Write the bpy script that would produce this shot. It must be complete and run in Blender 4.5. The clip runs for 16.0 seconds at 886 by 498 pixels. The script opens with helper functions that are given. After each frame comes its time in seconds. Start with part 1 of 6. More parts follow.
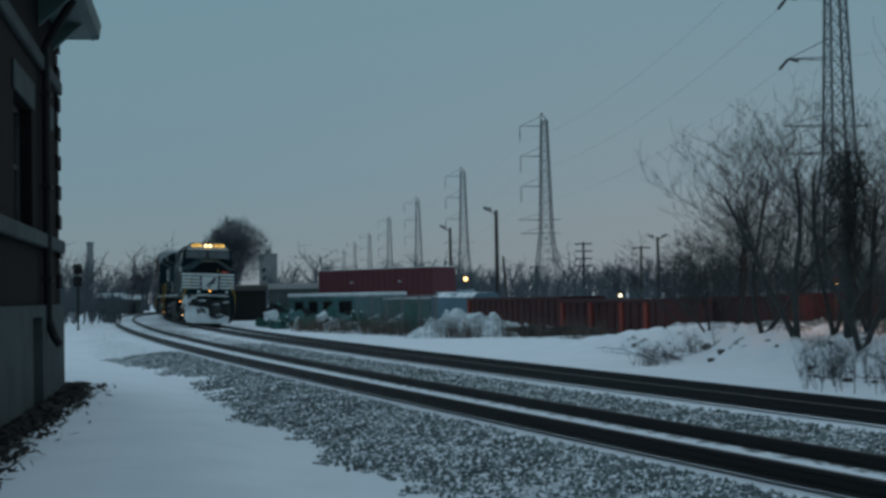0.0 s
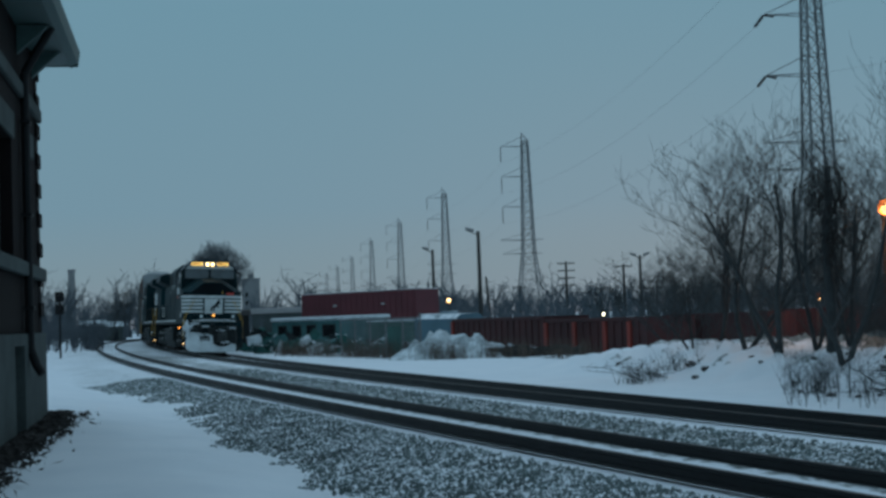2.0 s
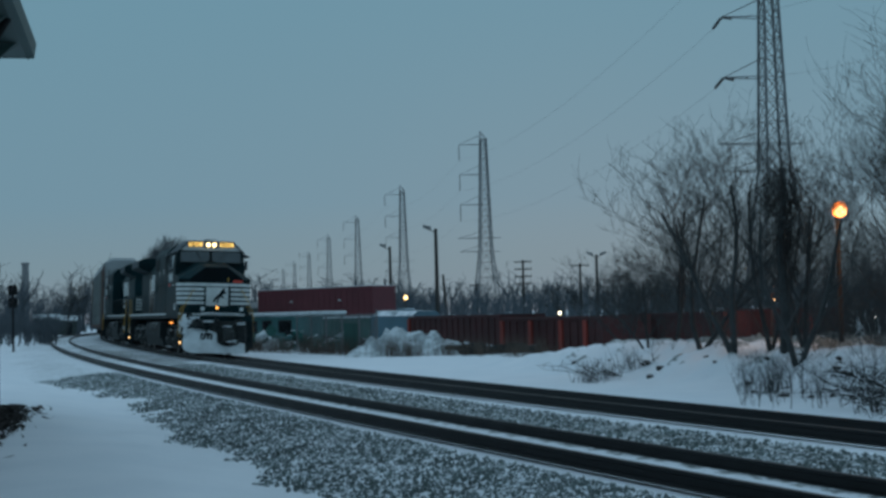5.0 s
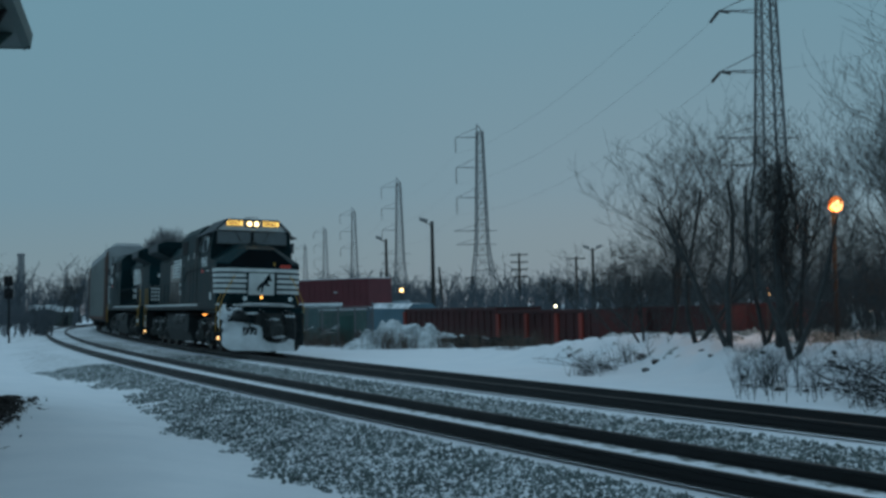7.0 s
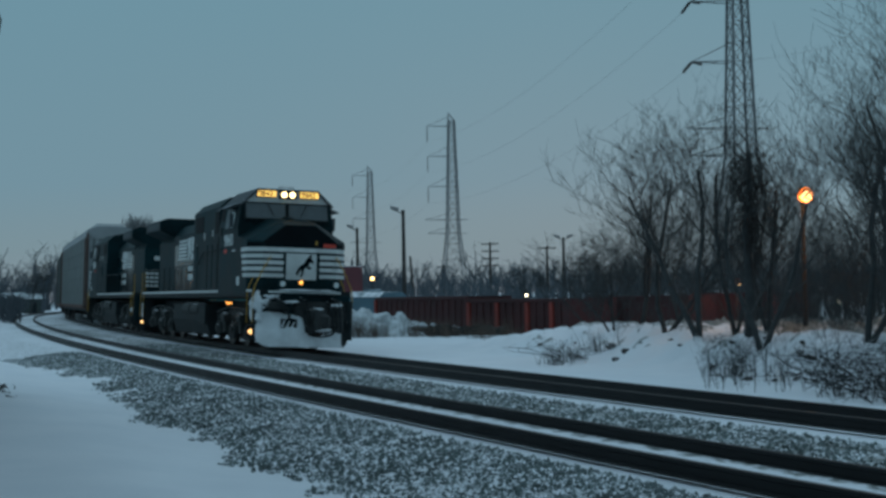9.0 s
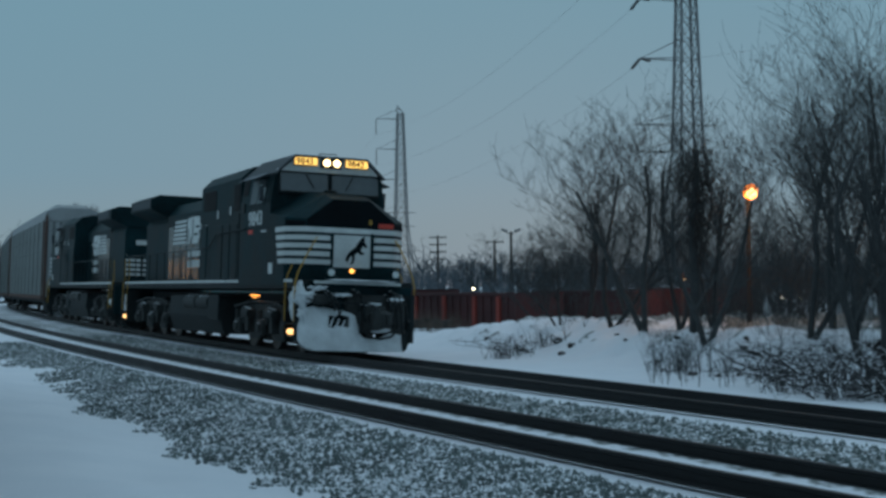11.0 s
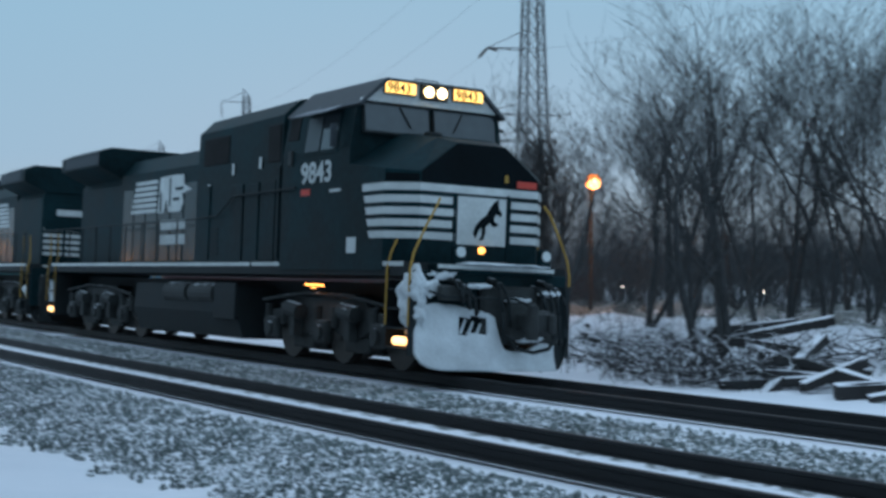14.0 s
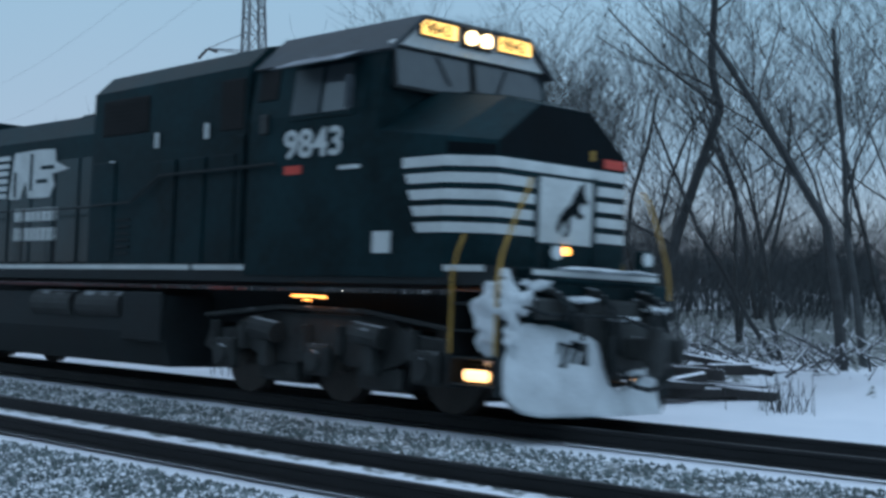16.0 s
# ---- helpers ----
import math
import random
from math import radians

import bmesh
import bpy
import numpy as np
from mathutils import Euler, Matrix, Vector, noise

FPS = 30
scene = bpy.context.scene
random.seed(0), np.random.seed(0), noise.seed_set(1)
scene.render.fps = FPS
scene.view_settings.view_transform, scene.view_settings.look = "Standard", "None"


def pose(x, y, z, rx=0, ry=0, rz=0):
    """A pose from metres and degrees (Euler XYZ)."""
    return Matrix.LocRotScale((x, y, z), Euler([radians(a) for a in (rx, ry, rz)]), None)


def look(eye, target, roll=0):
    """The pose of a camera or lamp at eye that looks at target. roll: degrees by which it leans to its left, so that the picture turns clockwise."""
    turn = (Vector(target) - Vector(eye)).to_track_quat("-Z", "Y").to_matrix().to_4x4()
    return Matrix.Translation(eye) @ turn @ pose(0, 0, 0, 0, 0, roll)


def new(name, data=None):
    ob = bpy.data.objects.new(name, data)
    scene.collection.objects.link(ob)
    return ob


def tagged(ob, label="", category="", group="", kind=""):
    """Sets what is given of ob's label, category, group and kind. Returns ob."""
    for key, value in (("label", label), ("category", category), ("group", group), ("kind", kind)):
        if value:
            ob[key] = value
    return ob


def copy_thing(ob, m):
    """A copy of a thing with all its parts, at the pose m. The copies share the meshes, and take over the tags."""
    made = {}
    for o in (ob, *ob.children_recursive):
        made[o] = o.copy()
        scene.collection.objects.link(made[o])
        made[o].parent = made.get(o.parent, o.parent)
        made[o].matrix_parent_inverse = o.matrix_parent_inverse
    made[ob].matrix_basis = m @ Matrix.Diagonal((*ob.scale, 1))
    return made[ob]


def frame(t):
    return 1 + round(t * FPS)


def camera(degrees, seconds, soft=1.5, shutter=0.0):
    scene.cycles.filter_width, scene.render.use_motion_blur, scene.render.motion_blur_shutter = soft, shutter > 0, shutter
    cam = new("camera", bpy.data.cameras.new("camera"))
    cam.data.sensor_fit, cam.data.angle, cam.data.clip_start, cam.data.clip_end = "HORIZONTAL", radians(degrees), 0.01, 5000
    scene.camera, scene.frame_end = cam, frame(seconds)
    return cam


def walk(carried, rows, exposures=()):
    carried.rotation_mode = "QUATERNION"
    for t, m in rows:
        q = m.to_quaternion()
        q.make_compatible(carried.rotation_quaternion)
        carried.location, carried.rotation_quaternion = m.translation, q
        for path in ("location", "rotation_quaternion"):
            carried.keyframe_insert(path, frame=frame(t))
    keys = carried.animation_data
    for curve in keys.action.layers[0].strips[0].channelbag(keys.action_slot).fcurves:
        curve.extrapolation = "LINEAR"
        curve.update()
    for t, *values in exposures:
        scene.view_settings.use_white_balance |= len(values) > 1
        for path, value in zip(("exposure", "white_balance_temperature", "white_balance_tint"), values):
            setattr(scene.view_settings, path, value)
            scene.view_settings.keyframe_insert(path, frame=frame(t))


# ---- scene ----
EYE = Vector((0.0, 0.0, 1.672))


def aim(yaw, pitch, roll):
    y, p = radians(yaw), radians(pitch)
    way = Vector((math.sin(y) * math.cos(p), math.cos(y) * math.cos(p), math.sin(p)))
    return look(EYE, EYE + way * 10, roll)


cam = camera(34.823, 16.0, soft=3.0, shutter=0.8)
PATH = [(0.0, -0.682, 1.894, -1.13), (0.5, -0.094, 2.254, -1.127), (1.0, -0.332, 2.681, -1.229), (1.5, -0.266, 2.719, -1.42), (2.0, 0.052, 2.75, -2.097), (2.5, 0.243, 2.441, -2.465), (3.0, 0.741, 2.665, -2.149), (3.5, 0.996, 2.921, -2.082), (4.0, 1.319, 2.978, -2.157), (4.2, 1.509, 2.911, -2.042), (6.3, 1.694, 2.37, -1.147), (6.5, 1.777, 2.521, -1.184), (7.0, 1.926, 2.288, -1.302), (7.5, 2.485, 2.487, -1.27), (8.0, 2.697, 2.286, -1.106), (8.2, 2.741, 2.16, -1.162), (10.5, 4.524, 1.58, -0.505), (11.0, 5.206, 1.503, -0.563), (11.5, 5.747, 1.403, -0.7), (12.0, 6.176, 1.556, -0.547), (12.5, 7.203, 1.673, -0.611), (13.0, 8.713, 1.574, -0.465), (13.5, 9.592, 1.164, -0.348), (14.0, 11.451, 0.911, -0.024), (14.5, 14.832, 0.412, 1.704), (15.0, 20.839, 1.564, 0.845), (15.5, 23.155, 0.812, 0.215), (16.0, 22.792, 1.12, 0.289)]
walk(cam, [(t, aim(y, p, r)) for t, y, p, r in PATH],
     exposures=[(0.0, -0.02, 6880, 6), (0.5, 0.0, 6780, 5), (1.0, 0.03, 6420, 3), (2.0, 0.04, 6340, 3), (4.0, 0.03, 6300, 3), (8.0, 0.01, 6430, 1), (11.0, 0.13, 6500, 5), (12.0, 0.34, 6500, 9), (13.0, 0.64, 6480, 12), (14.0, 0.86, 6450, 14), (16.0, 0.88, 6380, 16)])

# ------------------------------------------------------------------ light
GLOW_YAW = 9.0          # bearing of the afterglow on the horizon
world = bpy.data.worlds.new("dusk")
scene.world = world
world.use_nodes = True
wn, wl = world.node_tree.nodes, world.node_tree.links
wn.clear()
w_out = wn.new("ShaderNodeOutputWorld")
w_bg = wn.new("ShaderNodeBackground")
w_sky = wn.new("ShaderNodeTexSky")
w_sky.sky_type = "NISHITA"
w_sky.sun_disc = False
w_sky.sun_elevation = radians(1.0)
w_sky.sun_rotation = radians(GLOW_YAW)
w_sky.dust_density = 3.0
w_co = wn.new("ShaderNodeTexCoord")
w_sep = wn.new("ShaderNodeSeparateXYZ")
w_ramp = wn.new("ShaderNodeValToRGB")
w_mix = wn.new("ShaderNodeMixRGB")
w_mix.blend_type = "ADD"
w_mix.inputs[0].default_value = 0.003
stops = [(0.0, (0.250, 0.262, 0.31)), (0.012, (0.215, 0.268, 0.316)), (0.035, (0.196, 0.272, 0.326)), (0.08, (0.168, 0.272, 0.352)), (0.22, (0.152, 0.276, 0.362)), (0.5, (0.265, 0.40, 0.52)), (1.0, (0.365, 0.52, 0.675))]
els = w_ramp.color_ramp.elements
while len(els) < len(stops):
    els.new(0.5)
for e, (pos, c) in zip(els, stops):
    e.position, e.color = pos, (*c, 1)
wl.new(w_co.outputs["Generated"], w_sep.inputs[0])
wl.new(w_sep.outputs["Z"], w_ramp.inputs[0])
wl.new(w_ramp.outputs[0], w_mix.inputs[1])
wl.new(w_sky.outputs[0], w_mix.inputs[2])
wl.new(w_mix.outputs[0], w_bg.inputs[0])
w_bg.inputs[1].default_value = 1.0
wl.new(w_bg.outputs[0], w_out.inputs[0])
sun = new("sun", bpy.data.lights.new("sun", "SUN"))
sun.data.energy = 0.06
sun.data.angle = radians(40)
sun.data.color = (1.0, 0.86, 0.78)
sun.matrix_world = look((0, 0, 60), (-40 * math.sin(radians(GLOW_YAW)), -40 * math.cos(radians(GLOW_YAW)), 40))


# ------------------------------------------------------------------ materials
def material(name, base, rough=0.7, metal=0.0, vary=0.25, scale=3.0, fine=40.0, bump=0.15, coat=None, emit=None, strength=0.0, spec=0.4):
    """A surface with broad stains, fine grain and relief; coat: (colour, amount) settles on upward faces."""
    m = bpy.data.materials.new(name)
    m.use_nodes = True
    n, l = m.node_tree.nodes, m.node_tree.links
    b = n["Principled BSDF"]
    b.inputs["Roughness"].default_value = rough
    b.inputs["Metallic"].default_value = metal
    b.inputs["Specular IOR Level"].default_value = spec
    if emit:
        b.inputs["Base Color"].default_value = (*base, 1)
        b.inputs["Emission Color"].default_value = (*emit, 1)
        b.inputs["Emission Strength"].default_value = strength
        return m
    co = n.new("ShaderNodeTexCoord")
    t1, t2 = n.new("ShaderNodeTexNoise"), n.new("ShaderNodeTexNoise")
    t1.inputs["Scale"].default_value, t1.inputs["Detail"].default_value = scale, 5
    t2.inputs["Scale"].default_value, t2.inputs["Detail"].default_value = fine, 3
    l.new(co.outputs["Object"], t1.inputs["Vector"])
    l.new(co.outputs["Object"], t2.inputs["Vector"])
    add = n.new("ShaderNodeMath")
    add.operation = "MULTIPLY_ADD"
    add.inputs[1].default_value = 0.45
    l.new(t2.outputs[0], add.inputs[0])
    l.new(t1.outputs[0], add.inputs[2])
    ramp = n.new("ShaderNodeValToRGB")
    e = ramp.color_ramp.elements
    e[0].position, e[1].position = 0.42, 1.0
    e[0].color = (*[c * (1 - vary) for c in base], 1)
    e[1].color = (*[min(1, c * (1 + vary)) for c in base], 1)
    l.new(add.outputs[0], ramp.inputs[0])
    colour = ramp.outputs[0]
    if coat:
        geo, sep = n.new("ShaderNodeNewGeometry"), n.new("ShaderNodeSeparateXYZ")
        l.new(geo.outputs["Normal"], sep.inputs[0])
        k = n.new("ShaderNodeMath")
        k.operation = "MULTIPLY_ADD"
        k.inputs[1].default_value = 0.9
        l.new(t1.outputs[0], k.inputs[0])
        l.new(sep.outputs["Z"], k.inputs[2])
        step = n.new("ShaderNodeMapRange")
        step.inputs["From Min"].default_value, step.inputs["From Max"].default_value = 1.35 - coat[1], 1.5 - coat[1]
        l.new(k.outputs[0], step.inputs["Value"])
        mix = n.new("ShaderNodeMixRGB")
        l.new(step.outputs[0], mix.inputs[0])
        l.new(colour, mix.inputs[1])
        mix.inputs[2].default_value = (*coat[0], 1)
        colour = mix.outputs[0]
    l.new(colour, b.inputs["Base Color"])
    rr = n.new("ShaderNodeMapRange")
    rr.inputs["To Min"].default_value, rr.inputs["To Max"].default_value = max(0.05, rough - 0.12), min(1, rough + 0.12)
    l.new(t1.outputs[0], rr.inputs["Value"])
    l.new(rr.outputs[0], b.inputs["Roughness"])
    if bump:
        bp = n.new("ShaderNodeBump")
        bp.inputs["Strength"].default_value = bump
        bp.inputs["Distance"].default_value = 0.02
        l.new(t2.outputs[0], bp.inputs["Height"])
        l.new(bp.outputs[0], b.inputs["Normal"])
    return m


SNOW_C = (0.80, 0.82, 0.86)
M_black = material("black_paint", (0.0036, 0.0172, 0.0205), 0.55, vary=0.8, scale=0.8, fine=9, bump=0.03, spec=0.10)
M_hood = material("glossy_hood_paint", (0.0040, 0.0165, 0.0200), 0.16, vary=0.8, scale=0.8, fine=3, bump=0.10, spec=0.22)
M_matte = material("anti_glare_black", (0.0030, 0.0060, 0.0075), 0.8, vary=0.4, scale=1.5, fine=12, bump=0.03, spec=0.1)
M_grime = material("grimy_underframe", (0.0085, 0.0135, 0.0150), 0.8, vary=0.6, scale=2.5, fine=20, bump=0.3)
M_truckgrey = material("dusty_cast_steel", (0.0260, 0.0300, 0.0300), 0.75, vary=0.6, scale=3, fine=25, bump=0.3, coat=((0.45, 0.48, 0.50), 0.10))
M_white = material("white_livery_paint", (0.52, 0.55, 0.54), 0.6, vary=0.2, scale=2.5, fine=20, bump=0.02)
M_roofgrey = material("frosted_roof_paint", (0.035, 0.045, 0.052), 0.7, vary=0.4, scale=2, fine=15, bump=0.05, coat=((0.22, 0.25, 0.28), 0.02))
M_glass = material("dark_cab_glass", (0.05, 0.062, 0.07), 0.06, vary=0.2, scale=1, fine=5, bump=0, spec=0.8)
M_yellow = material("yellow_handrail_paint", (0.36, 0.21, 0.04), 0.7, vary=0.35)
M_packsnow = material("packed_plow_snow", (0.58, 0.62, 0.64), 0.85, vary=0.22, scale=2.5, fine=30, bump=0.3)
M_red = material("red_stencil", (0.55, 0.06, 0.04), 0.6, vary=0.2)
M_steel = material("wheel_steel", (0.06, 0.055, 0.05), 0.5, metal=0.5, vary=0.3)
M_rail = material("rusted_rail", (0.013, 0.014, 0.015), 0.6, metal=0.2, vary=0.4, scale=1.5, fine=30, bump=0.2)
M_tie = material("weathered_tie", (0.05, 0.042, 0.036), 0.9, vary=0.4, coat=(SNOW_C, 0.2))
M_stone = material("limestone_ballast", (0.135, 0.165, 0.162), 0.9, vary=0.6, scale=2.0, fine=12, bump=0.3, coat=(SNOW_C, 0.30))
M_rack = material("weathered_galvanised_panel", (0.125, 0.145, 0.142), 0.7, metal=0.1, vary=0.3, scale=0.7, fine=12, bump=0.1)
M_rackroof = material("pale_rack_roof", (0.24, 0.26, 0.265), 0.7, vary=0.2, scale=1)
M_rust = material("rust_brown_post", (0.085, 0.045, 0.035), 0.8, vary=0.4)
M_lamp_white = material("headlight_glow", (1, 0.9, 0.7), emit=(1.0, 0.70, 0.32), strength=4.0)
M_lamp_board = material("number_board_glow", (1, 0.7, 0.2), emit=(1.0, 0.56, 0.13), strength=1.35)
M_lamp_amber = material("amber_glow", (1, 0.5, 0.1), emit=(1.0, 0.42, 0.08), strength=2.5)
M_lamp_dim = material("dim_amber_glow", (0.8, 0.35, 0.08), emit=(1.0, 0.36, 0.07), strength=2.6)
M_lamp_step = material("step_light_glow", (1, 0.8, 0.5), emit=(1.0, 0.52, 0.18), strength=1.9)
M_pale_shut = material("drawn_cab_blind", (0.045, 0.06, 0.068), 0.4, vary=0.3, scale=2, fine=10, bump=0.02)
# Near-black base paints in the shade inside grilles and vents.
M_grille = material("painted_shade_grille", (0.0018, 0.0022, 0.0026), 0.9, vary=0.3, bump=0)
M_lens = material("unlit_lens", (0.55, 0.60, 0.60), 0.12, vary=0.1, bump=0)


# ------------------------------------------------------------------ mesh helpers
def finish(name, bm, mat, parent=None, label="", smooth=False):
    me = bpy.data.meshes.new(name)
    bm.normal_update()
    bm.to_mesh(me)
    bm.free()
    me.materials.append(mat)
    if smooth:
        for p in me.polygons:
            p.use_smooth = True
    ob = new(name, me)
    if parent:
        ob.parent = parent
    if label:
        ob["label"] = label
    return ob


def part(name, bm, mat, parent, label="", smooth=False):
    return finish(name, bm, mat, parent, label, smooth)


def thing(name, label, category, m=None, group="", kind=""):
    ob = new(name)
    if m is not None:
        ob.matrix_basis = m
    return tagged(ob, label, category, group, kind)


def box(bm, x0, x1, y0, y1, z0, z1, bevel=0.0):
    geo = bmesh.ops.create_cube(bm, size=1.0, matrix=Matrix.Translation(((x0 + x1) / 2, (y0 + y1) / 2, (z0 + z1) / 2)) @ Matrix.Diagonal((abs(x1 - x0), abs(y1 - y0), abs(z1 - z0), 1)))
    if bevel:
        edges = list({e for v in geo["verts"] for e in v.link_edges})
        bmesh.ops.bevel(bm, geom=edges, offset=bevel, segments=1, affect="EDGES")
    return bm


def boxes(*specs, bevel=0.0):
    bm = bmesh.new()
    for s in specs:
        box(bm, *s, bevel=bevel)
    return bm


def tube(bm, a, b, r0, r1=None, n=8):
    """A round bar from a to b, tapering from r0 to r1."""
    a, b = Vector(a), Vector(b)
    r1 = r0 if r1 is None else r1
    d = b - a
    if d.length < 1e-6:
        return
    u = d.orthogonal().normalized()
    w = d.cross(u).normalized()
    ra, rb = [], []
    for i in range(n):
        t = 6.283185 * i / n
        o = u * math.cos(t) + w * math.sin(t)
        ra.append(bm.verts.new(a + o * r0))
        rb.append(bm.verts.new(b + o * r1))
    for i in range(n):
        k = (i + 1) % n
        bm.faces.new((ra[i], ra[k], rb[k], rb[i]))
    if n > 4:
        bm.faces.new(ra[::-1])
        bm.faces.new(rb)


def tubes(pts, r, n=6, bm=None):
    bm = bm or bmesh.new()
    for a, b in zip(pts, pts[1:]):
        tube(bm, a, b, r, r, n)
    return bm


def loft(sections, bm=None, caps=True):
    """Skin between rings of the same number of points."""
    bm = bm or bmesh.new()
    rings = [[bm.verts.new(p) for p in sec] for sec in sections]
    n = len(rings[0])
    for r0, r1 in zip(rings, rings[1:]):
        for i in range(n):
            bm.faces.new((r0[i], r0[(i + 1) % n], r1[(i + 1) % n], r1[i]))
    if caps:
        bm.faces.new(rings[0])
        bm.faces.new(rings[-1][::-1])
    bmesh.ops.recalc_face_normals(bm, faces=bm.faces)
    return bm


# ------------------------------------------------------------------ the line: a long curve of two tracks
X0, Y0, PSI, K0 = 28.231, -34.02, -0.43038, 0.0012368
S0, S1 = -70.0, 420.0
DS = 0.5
GAUGE, DTRACK, CANT = 1.435, 4.163, 0.06
_s = np.arange(S0, S1 + DS, DS)
_k = K0 + np.clip((_s - 170) / 60, 0, 1) * 0.0042
_h = np.cumsum(_k) * DS
_h = PSI + _h - np.interp(0.0, _s, _h)
_x, _y = np.cumsum(np.sin(_h)) * DS, np.cumsum(np.cos(_h)) * DS
_x, _y = X0 + _x - np.interp(0.0, _s, _x), Y0 + _y - np.interp(0.0, _s, _y)


def grade(s):
    return 0.0034 * np.clip(np.asarray(s) - 52.0, 0, 90)


def line(s, off=0.0):
    """x, y, z of the rail level and the heading, s metres up the line, off metres towards the station."""
    x, y, h = np.interp(s, _s, _x), np.interp(s, _s, _y), np.interp(s, _s, _h)
    return x - np.cos(h) * off, y + np.sin(h) * off, grade(s), h


def to_line(px, py):
    """s and offset of points of the plan."""
    px, py = np.asarray(px, float), np.asarray(py, float)
    step = 8
    bx, by = _x[::step], _y[::step]
    s_out, o_out = np.empty(px.shape), np.empty(px.shape)
    fx, fy, fs, fo = px.ravel(), py.ravel(), s_out.ravel(), o_out.ravel()
    for a in range(0, fx.size, 4000):
        b = slice(a, a + 4000)
        d = (fx[b, None] - bx) ** 2 + (fy[b, None] - by) ** 2
        j = np.argmin(d, 1) * step
        h = _h[j]
        dx, dy = fx[b] - _x[j], fy[b] - _y[j]
        fs[b] = _s[j] + dx * np.sin(h) + dy * np.cos(h)
        hh = np.interp(fs[b], _s, _h)
        dx, dy = fx[b] - np.interp(fs[b], _s, _x), fy[b] - np.interp(fs[b], _s, _y)
        fo[b] = -(np.cos(hh) * dx - np.sin(hh) * dy)
    return fs.reshape(px.shape), fo.reshape(px.shape)


# ------------------------------------------------------------------ ground: one sheet of snow, ballast and banks
def bumpy(x, y, scale, seed=0.0):
    """Smooth noise from a few turned sine waves, as an array."""
    rng = np.random.RandomState(int(seed * 10) + 5)
    out = np.zeros_like(x)
    for i in range(7):
        a, f, p = rng.uniform(0, 6.283), rng.uniform(0.6, 1.9) / scale, rng.uniform(0, 6.283, 2)
        out += np.sin((x * np.cos(a) + y * np.sin(a)) * f * 6.283 + p[0] + 0.8 * np.sin((y * np.cos(a) - x * np.sin(a)) * f * 3.9 + p[1]))
    return out / 7


def ramp(v, a, b):
    t = np.clip((v - a) / (b - a), 0, 1)
    return t * t * (3 - 2 * t)


def ground_at(x, y):
    """Height and snow cover of the ground."""
    x, y = np.asarray(x, float), np.asarray(y, float)
    s, o = to_line(x, y)
    n1, n2, n3 = bumpy(x, y, 6.0, 1), bumpy(x, y, 1.7, 2), bumpy(x, y, 0.55, 3)
    near = np.exp(-((x - 5) ** 2 + (y - 25) ** 2) / 90.0 ** 2)
    z = np.full(x.shape, -0.19)
    edge = 7.55 + 0.6 * n1 + 0.4 * n2 - 0.6 * ramp(s, 64, 74) + 1.1 * ramp(s, 78, 94)
    z -= 0.24 * ramp(o, 5.6, 8.2)
    z += (0.36 + 0.05 * n1) * ramp(o, edge - 0.4, edge + 2.4)
    z -= 0.10 * ramp(-o, 1.5, 3.5)
    # the bank with the trees beyond the far track
    foot = 5.1 + 0.5 * n1
    along = ramp(s, 40, 48) * (1 - ramp(s, 79, 90))
    bank = (0.74 + 0.22 * n1 + 0.24 * n2) * ramp(-o, foot, foot + 3.0) + 0.20 * n3 * ramp(-o, foot, foot + 2)
    bank *= 0.55 + 0.45 * ramp(s, 56, 66)
    z += along * bank * (1 - 0.35 * ramp(-o, 14, 30))
    z += (0.02 * n2 + 0.012 * n3) * near * (np.abs(o - 2.1) > 4.2)
    z += grade(s) * np.exp(-(np.maximum(0, np.abs(o) - 40) / 60) ** 2)
    snow = np.ones(x.shape)
    snow -= (0.40 + 0.06 * n2) * ramp(o, 5.1, 5.4) * (1 - ramp(o, edge - 0.35 + 0.4 * n3, edge + 0.25 + 0.4 * n3))
    mid = ramp(o, 1.05, 1.4) * (1 - ramp(o, 2.75, 3.2))
    snow -= (0.55 - 0.10 * n2) * mid
    for c in (0.0, 4.163):
        snow -= (0.30 + 0.22 * n2 + 0.15 * n3) * ramp(o - c, -0.1, 0.2) * (1 - ramp(o - c, 0.5, 0.7))
        # Mask darkened beside the far rail: bare ballast and the rail's shadow.
        snow -= (0.55 + 0.2 * n3) * ramp(o - c, -0.85, -0.78) * (1 - ramp(o - c, -0.50, -0.36))
    snow -= 0.62 * ramp(n2 + 0.8 * n3, 0.22, 0.60) * along * ramp(-o, foot + 0.3, foot + 1.6)
    snow -= 0.75 * ramp(n2 + 0.8 * n3, -0.25, 0.25) * np.exp(-(((x - 1.6) / 3.2) ** 2 + ((y - 65) / 2.6) ** 2))
    snow -= (0.58 + 0.25 * n2 + 0.1 * n3) * along * ramp(-o, 8.0, 12)
    snow -= 0.5 * ramp(-o, 40, 80)
    return z, np.clip(snow, 0, 1)


def spread(a, b, step, far, growth=1.13):
    v = list(np.arange(a, b + step, step))
    d, lo, hi = step, a, b + step
    while lo > -far or hi < far:
        d *= growth
        lo, hi = lo - d, hi + d
        v = [lo] + v + [hi]
    return np.array(v)


